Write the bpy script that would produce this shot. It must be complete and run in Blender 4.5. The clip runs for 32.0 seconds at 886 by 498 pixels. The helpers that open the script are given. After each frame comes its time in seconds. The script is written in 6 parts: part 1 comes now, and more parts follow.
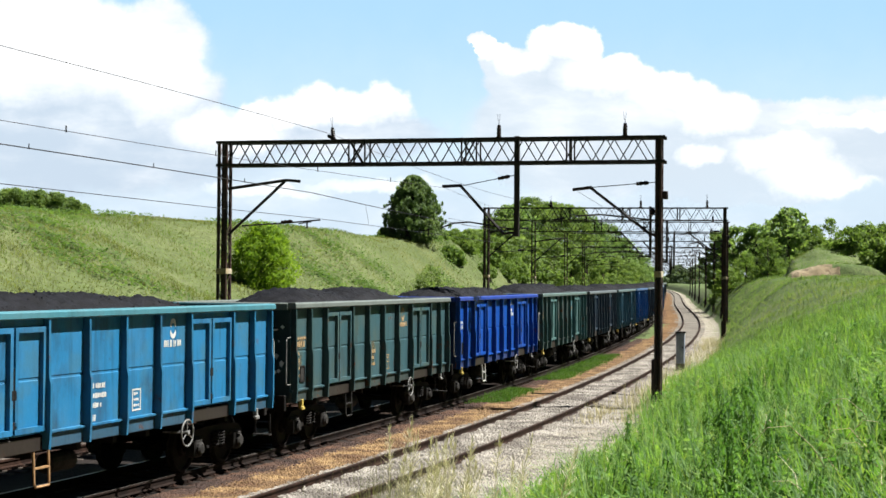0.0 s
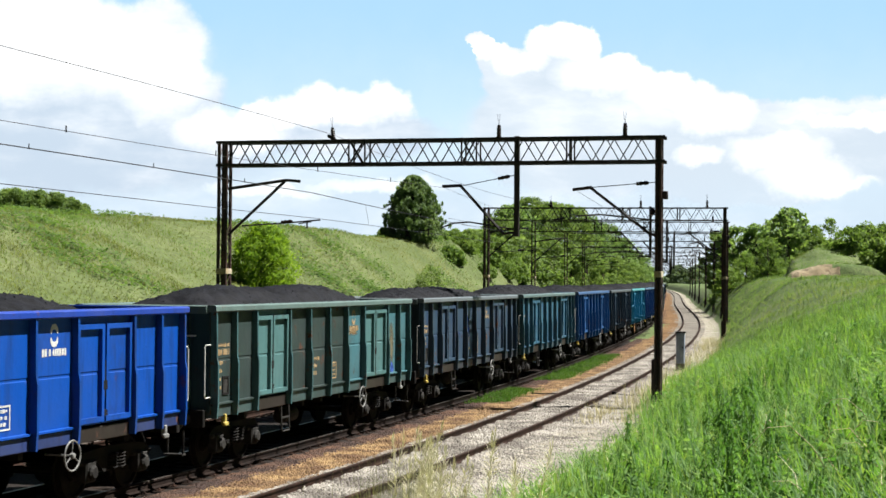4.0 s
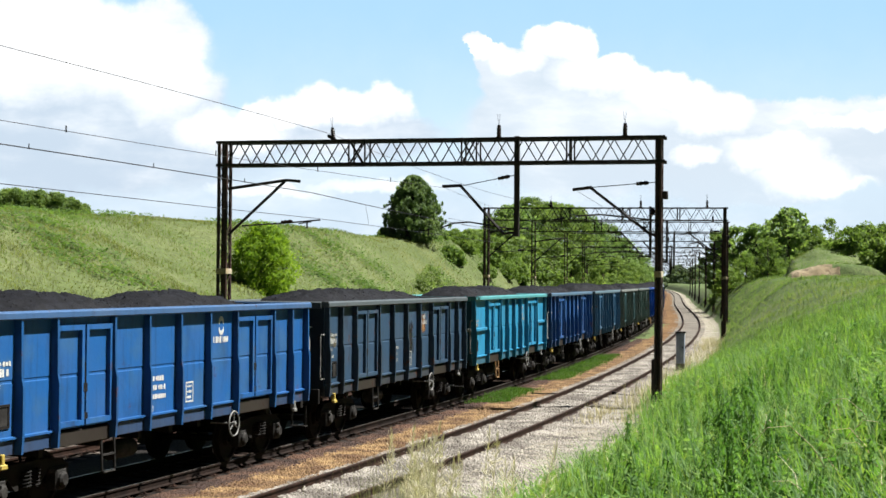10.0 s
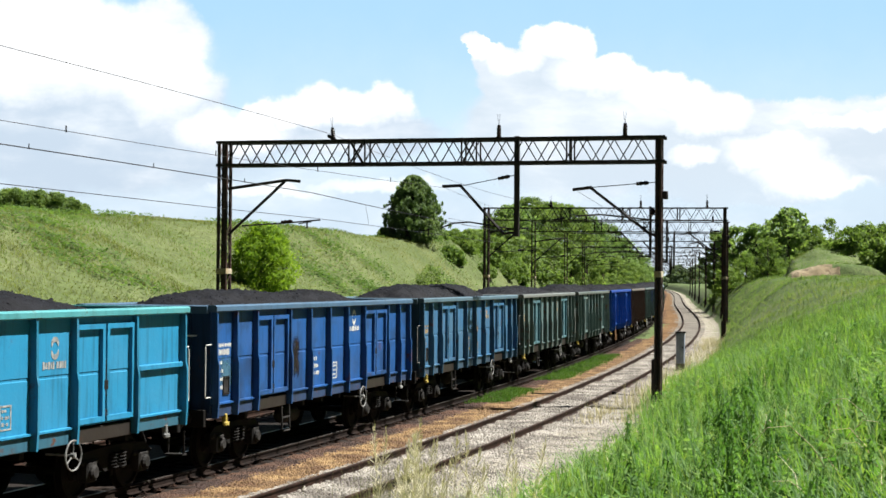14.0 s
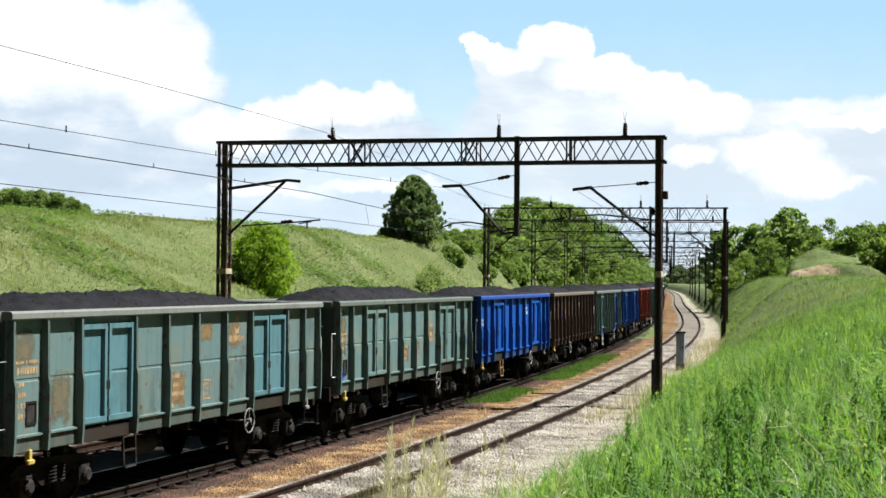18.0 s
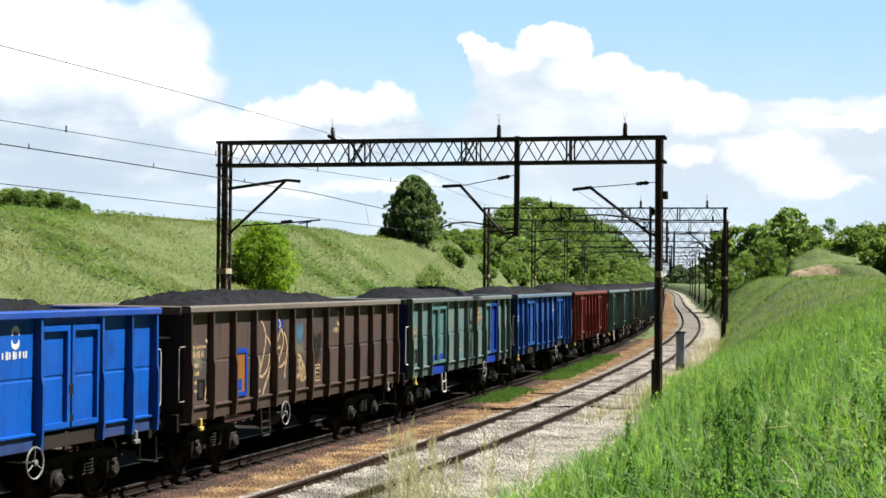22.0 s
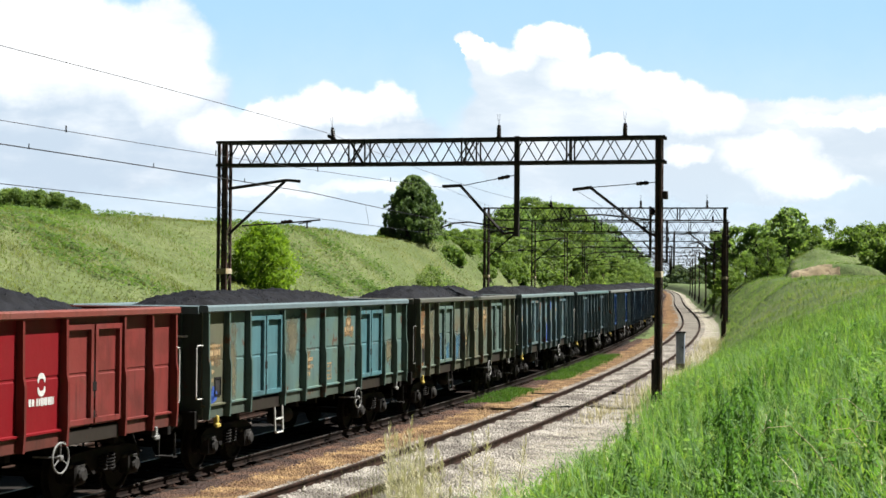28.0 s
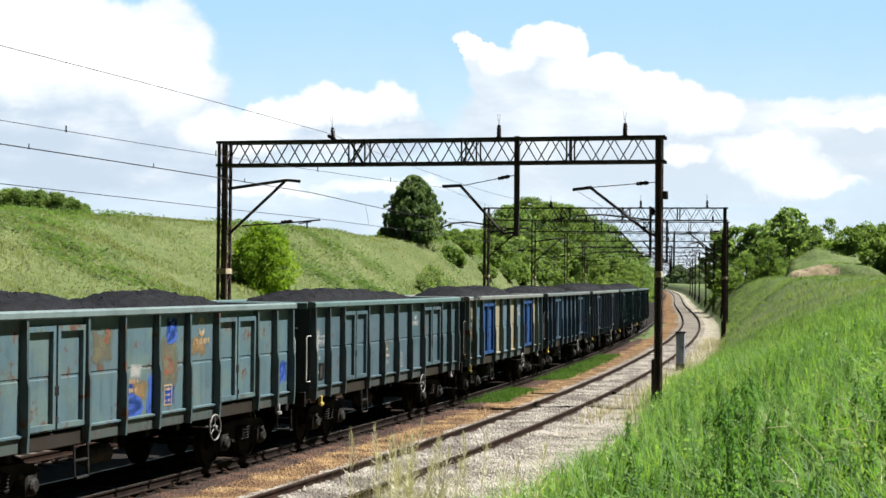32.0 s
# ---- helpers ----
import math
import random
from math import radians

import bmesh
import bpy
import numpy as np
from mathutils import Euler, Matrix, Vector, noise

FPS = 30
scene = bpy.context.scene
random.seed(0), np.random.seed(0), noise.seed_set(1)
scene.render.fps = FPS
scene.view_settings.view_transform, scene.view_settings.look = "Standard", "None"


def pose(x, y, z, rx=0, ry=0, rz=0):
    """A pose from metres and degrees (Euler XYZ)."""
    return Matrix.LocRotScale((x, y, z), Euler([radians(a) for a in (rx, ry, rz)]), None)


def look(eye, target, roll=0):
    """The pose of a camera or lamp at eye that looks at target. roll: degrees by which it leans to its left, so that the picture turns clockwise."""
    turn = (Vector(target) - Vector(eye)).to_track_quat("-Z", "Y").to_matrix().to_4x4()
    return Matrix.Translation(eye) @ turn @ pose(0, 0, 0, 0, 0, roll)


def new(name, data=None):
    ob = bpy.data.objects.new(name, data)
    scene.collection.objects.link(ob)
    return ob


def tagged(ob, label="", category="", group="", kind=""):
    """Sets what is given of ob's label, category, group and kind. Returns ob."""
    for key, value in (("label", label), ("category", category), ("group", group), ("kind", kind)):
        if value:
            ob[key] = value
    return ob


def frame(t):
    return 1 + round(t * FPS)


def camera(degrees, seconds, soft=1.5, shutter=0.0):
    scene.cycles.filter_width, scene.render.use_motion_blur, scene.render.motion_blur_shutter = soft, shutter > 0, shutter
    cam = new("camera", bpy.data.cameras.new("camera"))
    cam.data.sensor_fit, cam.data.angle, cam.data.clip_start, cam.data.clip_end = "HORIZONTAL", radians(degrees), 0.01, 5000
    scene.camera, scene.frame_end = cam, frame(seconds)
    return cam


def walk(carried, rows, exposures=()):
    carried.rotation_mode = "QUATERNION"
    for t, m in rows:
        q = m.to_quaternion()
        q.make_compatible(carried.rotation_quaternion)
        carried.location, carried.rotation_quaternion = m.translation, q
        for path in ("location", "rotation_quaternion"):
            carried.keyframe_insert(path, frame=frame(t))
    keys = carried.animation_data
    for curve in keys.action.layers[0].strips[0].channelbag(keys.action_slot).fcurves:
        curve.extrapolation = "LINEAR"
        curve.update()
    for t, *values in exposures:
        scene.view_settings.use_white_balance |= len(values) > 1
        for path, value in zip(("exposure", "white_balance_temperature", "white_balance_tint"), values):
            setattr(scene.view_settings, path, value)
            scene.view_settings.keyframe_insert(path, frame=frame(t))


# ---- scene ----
cam = camera(30.3, 32.0, soft=1.55)
CAM_POSE = pose(0, 0, 3.74, 91.044, 0, 0) @ pose(0, 0, 0, 0, 0, 0.465)
walk(cam, [(0.0, CAM_POSE), (32.0, CAM_POSE)])

# ---- light ----
SUN_TO = Vector((0.70, 0.10, 1.16)).normalized()
world = bpy.data.worlds.new("world")
scene.world = world
world.use_nodes = True
wn = world.node_tree
sky = wn.nodes.new("ShaderNodeTexSky")
sky.sky_type, sky.sun_disc = "NISHITA", False
sky.sun_elevation = math.asin(SUN_TO.z)
sky.sun_rotation = math.atan2(SUN_TO.x, SUN_TO.y)
sky.air_density, sky.dust_density, sky.ozone_density = 1.0, 0.6, 1.6
wn.nodes["Background"].inputs["Strength"].default_value = 0.0045
wn.links.new(sky.outputs[0], wn.nodes["Background"].inputs["Color"])
sun = new("sun", bpy.data.lights.new("sun", "SUN"))
sun.data.energy, sun.data.angle, sun.data.color = 5.0, radians(0.53), (1.0, 0.985, 0.94)
sun.matrix_world = look(SUN_TO * 100, (0, 0, 0))
scene.view_settings.exposure = 1.55

# ---- node helpers ----


def lin(r, g, b):
    """Base colour in linear values, from a paint chip in 0..255."""
    return tuple(0.44 * (((v / 255 + 0.055) / 1.055) ** 2.4 if v > 10 else v / 255 / 12.92) for v in (r, g, b))


class Nodes:
    """A small builder for one material's node tree."""

    def __init__(self, name, mat=None):
        self.mat = mat or bpy.data.materials.new(name)
        self.mat.use_nodes = True
        self.t = self.mat.node_tree
        self.bsdf = self.t.nodes["Principled BSDF"]

    def put(self, socket, value):
        if hasattr(value, "links"):
            self.t.links.new(value, socket)
        else:
            socket.default_value = value

    def node(self, kind, out=0, props=(), **ins):
        n = self.t.nodes.new(kind)
        for key, value in props:
            if key == "operation":
                n.operation = value
            elif key == "data_type":
                n.data_type = value
            elif key == "blend_type":
                n.blend_type = value
            elif key == "feature":
                n.feature = value
            elif key == "interpolation_type":
                n.interpolation_type = value
        for key, value in ins.items():
            self.put(n.inputs[int(key[1:])] if key[0] == "i" and key[1:].isdigit() else n.inputs[key.replace("_", " ")], value)
        return n.outputs[out]

    def math(self, op, a, b=0.0):
        return self.node("ShaderNodeMath", props=[("operation", op)], i0=a, i1=b)

    def noise(self, vec, scale, detail=4.0, rough=0.55):
        return self.node("ShaderNodeTexNoise", Vector=vec, Scale=scale, Detail=detail, Roughness=rough)

    def ramp(self, v, lo, hi, a=0.0, b=1.0):
        return self.node("ShaderNodeMapRange", props=[("interpolation_type", "SMOOTHSTEP")], Value=v, i1=lo, i2=hi, i3=a, i4=b)

    def mix(self, f, a, b, blend="MIX"):
        n = self.t.nodes.new("ShaderNodeMix")
        n.data_type, n.blend_type = "RGBA", blend
        for i, v in ((0, f), (6, a), (7, b)):
            if isinstance(v, tuple) and len(v) == 3:
                v = (*v, 1.0)
            self.put(n.inputs[i], v)
        return n.outputs[2]

    def place(self):
        return self.node("ShaderNodeNewGeometry", 0)

    def own(self, stretch=(1, 1, 1)):
        """Object coordinates, shifted at random from object to object."""
        tex = self.node("ShaderNodeTexCoord", 3)
        rnd = self.node("ShaderNodeObjectInfo", 5)
        shift = self.node("ShaderNodeVectorMath", props=[("operation", "SCALE")], i0=(37.0, 91.0, 53.0), Scale=rnd)
        add = self.node("ShaderNodeVectorMath", i0=tex, i1=shift)
        return self.node("ShaderNodeVectorMath", props=[("operation", "MULTIPLY")], i0=add, i1=stretch)

    def bump(self, height, strength, distance):
        self.put(self.bsdf.inputs["Normal"], self.node("ShaderNodeBump", Strength=strength, Distance=distance, Height=height))

    def done(self, colour, rough, metal=0.0, spec=0.5):
        for key, v in (("Base Color", colour), ("Roughness", rough), ("Metallic", metal), ("Specular IOR Level", spec)):
            if isinstance(v, tuple) and len(v) == 3:
                v = (*v, 1.0)
            self.put(self.bsdf.inputs[key], v)
        return self.mat


def plain(name, a, b, scale, rough=0.7, metal=0.0, bump=0.3, own=True, spec=0.4):
    """Two mottled tones with grain and relief."""
    n = Nodes(name)
    vec = n.own() if own else n.place()
    big, fine = n.noise(vec, scale, 5.0), n.noise(vec, scale * 9, 3.0)
    col = n.mix(n.ramp(big, 0.35, 0.68), a, b)
    col = n.mix(0.45, col, n.mix(n.ramp(fine, 0.3, 0.7), (0.4, 0.4, 0.4), (1.4, 1.4, 1.4)), "MULTIPLY")
    n.bump(fine, bump, 0.01)
    return n.done(col, rough, metal, spec)


def paint(name, colour, fade=0.35, rust=0.25, dark=0.3, patch=None):
    """Weathered wagon paint: faded patches, rain streaks, rust bloom and black coal dust."""
    n = Nodes(name)
    vec, streak = n.own(), n.own((5.0, 5.0, 0.45))
    grey = sum(colour) / 3
    pale = tuple(0.6 * c + 0.32 * grey + 0.012 for c in colour)
    col = n.mix(n.math("MULTIPLY", n.ramp(n.noise(vec, 1.1, 5.0), 0.4, 0.72), fade), colour, pale)
    col = n.mix(n.math("MULTIPLY", n.ramp(n.noise(streak, 1.6, 4.0), 0.48, 0.75), dark), col, tuple(c * 0.35 + 0.005 for c in colour))
    if patch:
        col = n.mix(n.ramp(n.noise(n.own((0.8, 0.8, 0.9)), 1.7, 4.0, 0.5), 0.48, 0.64, 0.0, 0.6), col, patch)
    col = n.mix(n.ramp(n.noise(n.own((1.0, 1.0, 0.6)), 0.9, 6.0, 0.65), 0.52, 0.7, 0.0, 0.55 * dark + 0.1), col, (0.014, 0.012, 0.011))
    spots = n.ramp(n.noise(vec, 2.6, 7.0, 0.7), 0.64 - 0.14 * rust, 0.74 - 0.1 * rust)
    col = n.mix(n.math("MULTIPLY", spots, min(1.0, rust * 2)), col, (0.075, 0.031, 0.016))
    fine = n.noise(vec, 30.0, 3.0)
    col = n.mix(0.3, col, n.mix(fine, (0.6, 0.6, 0.6), (1.35, 1.35, 1.35)), "MULTIPLY")
    n.bump(n.noise(vec, 3.5, 3.0), 0.25, 0.03)
    return n.done(col, n.ramp(spots, 0, 1, 0.5, 0.85), 0.0, 0.22)


def stain(name, colour, fade=0.35, rust=0.25, dark=0.3):
    """Paint patch that thins out raggedly towards its edges."""
    m = paint(name, colour, fade, rust, dark)
    n = Nodes(name, m)
    gen = n.node("ShaderNodeTexCoord", 0)
    sep = n.t.nodes.new("ShaderNodeSeparateXYZ")
    n.t.links.new(gen, sep.inputs[0])
    side = [n.math("ABSOLUTE", n.math("SUBTRACT", sep.outputs[k], 0.5)) for k in (0, 2)]
    far = n.math("MAXIMUM", side[0], side[1])
    ragged = n.math("ADD", far, n.math("MULTIPLY", n.math("SUBTRACT", n.noise(n.own(), 3.2, 6.0, 0.6), 0.5), 0.8))
    n.put(n.bsdf.inputs["Alpha"], n.ramp(ragged, 0.08, 0.50, 0.8, 0.0))
    return m


def leafy(name, a, b, glow=0.35, gloss=0.1):
    """Leaf or blade: tone varies from piece to piece, some light passes through."""
    n = Nodes(name)
    rnd = n.node("ShaderNodeNewGeometry", 8)
    big = n.noise(n.place(), 0.35, 3.0)
    col = n.mix(n.math("ADD", n.math("MULTIPLY", rnd, 0.65), n.math("MULTIPLY", n.ramp(big, 0.35, 0.65), 0.35)), a, b)
    n.done(col, 0.7 - 0.5 * gloss, 0.0, gloss)
    tr = n.t.nodes.new("ShaderNodeBsdfTranslucent")
    n.t.links.new(n.mix(1.0, col, (1.5, 1.6, 0.7), "MULTIPLY"), tr.inputs[0])
    m = n.t.nodes.new("ShaderNodeMixShader")
    m.inputs[0].default_value = glow
    n.t.links.new(n.bsdf.outputs[0], m.inputs[1])
    n.t.links.new(tr.outputs[0], m.inputs[2])
    n.t.links.new(m.outputs[0], n.t.nodes["Material Output"].inputs[0])
    return n.mat


M_STEEL_DARK = plain("black_gantry_paint", (0.0055, 0.00495, 0.00495), (0.0165, 0.0099, 0.0077), 2.5, 0.6)
M_POST = plain("rusty_brown_post_paint", (0.010, 0.006, 0.0055), (0.042, 0.017, 0.011), 2.0, 0.65)
M_BAND = plain("faded_yellow_band", (0.3025, 0.231, 0.121), (0.3575, 0.319, 0.231), 3.0)
M_WIRE = plain("dark_copper_wire", (0.0165, 0.01375, 0.0121), (0.033, 0.0275, 0.02475), 4.0, 0.5, 0.6)
M_PORCELAIN = plain("dark_insulator", (0.011, 0.00825, 0.00715), (0.0275, 0.0165, 0.01375), 3.0, 0.25)
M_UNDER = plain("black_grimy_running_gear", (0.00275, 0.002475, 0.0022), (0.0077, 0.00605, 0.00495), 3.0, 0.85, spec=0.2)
M_AXLE = plain("dusty_axle_box", (0.008, 0.0072, 0.0065), (0.028, 0.026, 0.024), 4.0, 0.8, spec=0.2)
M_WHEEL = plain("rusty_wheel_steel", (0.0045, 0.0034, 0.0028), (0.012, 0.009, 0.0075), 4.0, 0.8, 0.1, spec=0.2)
M_WHITE = plain("chipped_white_paint", (0.385, 0.385, 0.363), (0.4675, 0.4675, 0.451), 6.0, 0.6)
M_YELLOW = plain("faded_yellow_paint", (0.29, 0.21, 0.03), (0.36, 0.28, 0.07), 5.0, 0.65)
M_DULL = plain("dirty_white_paint", (0.09, 0.09, 0.088), (0.19, 0.19, 0.18), 7.0, 0.7)
M_COAL = plain("coal", (0.0026, 0.0028, 0.0040), (0.0068, 0.0072, 0.0102), 5.0, 0.7, 0.0, 1.0, spec=0.12)
M_RAIL = plain("rusty_rail_side", (0.013, 0.0068, 0.0048), (0.032, 0.016, 0.0105), 3.0, 0.85, own=False, spec=0.12)
M_RAIL_DARK = plain("dark_rail_side", (0.006, 0.0036, 0.0028), (0.016, 0.009, 0.0065), 3.0, 0.85, own=False, spec=0.12)
M_RAILTOP = plain("worn_rail_head", (0.085, 0.075, 0.068), (0.060, 0.046, 0.038), 3.0, 0.45, 0.6, own=False)
M_SLEEPER = plain("grimy_sleeper", (0.045, 0.034, 0.027), (0.105, 0.086, 0.070), 4.0, 0.9)
M_DARK_SLEEPER = plain("black_sleeper", (0.011, 0.0075, 0.0056), (0.032, 0.020, 0.0145), 4.0, 0.9, spec=0.15)
M_CONCRETE = plain("weathered_concrete", (0.088, 0.077, 0.066), (0.165, 0.1485, 0.132), 3.0, 0.9)
M_CABINET = plain("blue_grey_cabinet_paint", (0.20, 0.23, 0.30), (0.30, 0.33, 0.40), 3.0, 0.6)
M_BARK = plain("bark", (0.0275, 0.0209, 0.0154), (0.066, 0.05225, 0.0385), 6.0, 0.9)
M_STONE_PALE = plain("pale_stones", (0.094, 0.081, 0.068), (0.276, 0.252, 0.217), 0.8, 0.9, own=False)
M_STONE_OCHRE = plain("ochre_stones", (0.074, 0.037, 0.015), (0.225, 0.142, 0.062), 1.4, 0.9, own=False)
M_STONE_RUST = plain("rust_stained_stones", (0.024, 0.011, 0.007), (0.074, 0.036, 0.020), 0.8, 0.9, own=False)
M_GRASS = leafy("fresh_grass", (0.050, 0.122, 0.020), (0.176, 0.282, 0.064), 0.45, 0.22)
M_GRASS_COOL = leafy("cool_green_grass", (0.028, 0.080, 0.020), (0.095, 0.180, 0.052), 0.4, 0.2)
M_GRASS_WARM = leafy("yellow_green_grass", (0.098, 0.155, 0.030), (0.205, 0.275, 0.078), 0.5, 0.18)
M_BANKFAR = leafy("far_bank_blades", (0.070, 0.116, 0.034), (0.120, 0.172, 0.062), 0.5)
M_BANKPALE = leafy("pale_bank_blades", (0.104, 0.136, 0.052), (0.160, 0.186, 0.084), 0.5)
M_MEADOW = leafy("meadow_grass", (0.075, 0.093, 0.032), (0.098, 0.117, 0.044), 0.6)
M_MEADOWGREEN = leafy("green_meadow_grass", (0.066, 0.114, 0.028), (0.092, 0.140, 0.042), 0.6)
M_MEADOWPALE = leafy("pale_meadow_grass", (0.090, 0.099, 0.042), (0.117, 0.124, 0.058), 0.6)
M_TRACKWEED = leafy("dark_track_weeds", (0.030, 0.076, 0.012), (0.075, 0.140, 0.026), 0.4)
M_TUFT = leafy("grey_green_fine_grass", (0.120, 0.125, 0.070), (0.230, 0.225, 0.140), 0.4)
M_STRAW = leafy("dry_straw", (0.34, 0.29, 0.19), (0.50, 0.45, 0.33), 0.2)
M_STALK = leafy("bleached_stalks", (0.38, 0.34, 0.26), (0.56, 0.51, 0.41), 0.3)
M_DRYSTRAW = leafy("brown_dry_grass", (0.130, 0.115, 0.066), (0.205, 0.180, 0.112), 0.4)
M_SLOPEWEED = leafy("slope_weeds", (0.050, 0.092, 0.026), (0.096, 0.150, 0.048), 0.45)
M_PALEGRASS = leafy("seeding_grass", (0.136, 0.142, 0.074), (0.176, 0.180, 0.102), 0.6)
M_LEAF_DARK = leafy("dark_leaves", (0.084, 0.146, 0.060), (0.220, 0.290, 0.135), 0.58)
M_LEAF_CONE = leafy("dark_conical_tree_leaves", (0.058, 0.106, 0.048), (0.178, 0.235, 0.120), 0.5, 0.25)
M_LEAF_MID = leafy("green_leaves", (0.070, 0.120, 0.038), (0.190, 0.250, 0.092), 0.5)
M_SCRUB = leafy("scrub_leaves", (0.066, 0.118, 0.030), (0.180, 0.245, 0.080), 0.5)
# far trees: the haze of distance is mixed into the leaf colour
M_LEAF_HAZY = leafy("haze_tinted_leaves", (0.090, 0.125, 0.090), (0.150, 0.190, 0.140), 0.5)
M_LEAF_BRIGHT = leafy("bright_yellow_green_leaves", (0.076, 0.145, 0.015), (0.235, 0.330, 0.040), 0.5)


def ground_mat(name, a, b, c, scale, bump, rough=0.95):
    """Ground: patches of three tones, grain and relief at true size."""
    n = Nodes(name)
    vec = n.place()
    col = n.mix(n.ramp(n.noise(vec, 0.25, 5.0), 0.35, 0.65), a, b)
    col = n.mix(n.ramp(n.noise(vec, 1.7, 4.0), 0.5, 0.72), col, c)
    vor = n.node("ShaderNodeTexVoronoi", 0, Vector=vec, Scale=scale)
    tint = n.node("ShaderNodeTexVoronoi", 1, Vector=vec, Scale=scale)
    col = n.mix(0.55, col, n.mix(tint, (0.45, 0.45, 0.45), (1.5, 1.5, 1.5)), "MULTIPLY")
    n.bump(vor, bump, 0.03)
    return n.done(col, rough, 0.0, 0.2)


G_RUST = ground_mat("rust_brown_ballast", (0.034, 0.016, 0.010), (0.066, 0.034, 0.019), (0.050, 0.027, 0.017), 16.0, 0.9)
G_ORANGE = ground_mat("ochre_gravel", (0.088, 0.047, 0.019), (0.134, 0.078, 0.034), (0.070, 0.033, 0.015), 14.0, 0.9)
# oil-stained ballast, its colour blackened further for the shade beneath the train
G_OILY_SHADE = ground_mat("oily_shaded_ballast", (0.005, 0.0038, 0.003), (0.013, 0.009, 0.007), (0.008, 0.0056, 0.0044), 16.0, 0.9)
G_PALE = ground_mat("pale_gravel", (0.180, 0.162, 0.125), (0.250, 0.229, 0.184), (0.140, 0.117, 0.083), 22.0, 0.7)
G_TRACK = ground_mat("grey_ballast", (0.100, 0.088, 0.074), (0.150, 0.136, 0.115), (0.072, 0.056, 0.044), 16.0, 0.9)
G_GRASS = ground_mat("grassy_soil", (0.052, 0.080, 0.023), (0.086, 0.108, 0.040), (0.044, 0.074, 0.020), 7.0, 0.6)
G_MEADOW = ground_mat("meadow_soil", (0.064, 0.084, 0.028), (0.085, 0.101, 0.039), (0.067, 0.092, 0.029), 5.0, 0.2)
G_EARTH = ground_mat("bare_sandy_earth", (0.140, 0.110, 0.066), (0.240, 0.200, 0.135), (0.080, 0.056, 0.034), 3.0, 0.8)
M_FOOT = plain("dark_stained_foot", (0.01925, 0.0143, 0.0121), (0.0495, 0.0385, 0.033), 3.0, 0.9)

# ---- mesh helpers ----


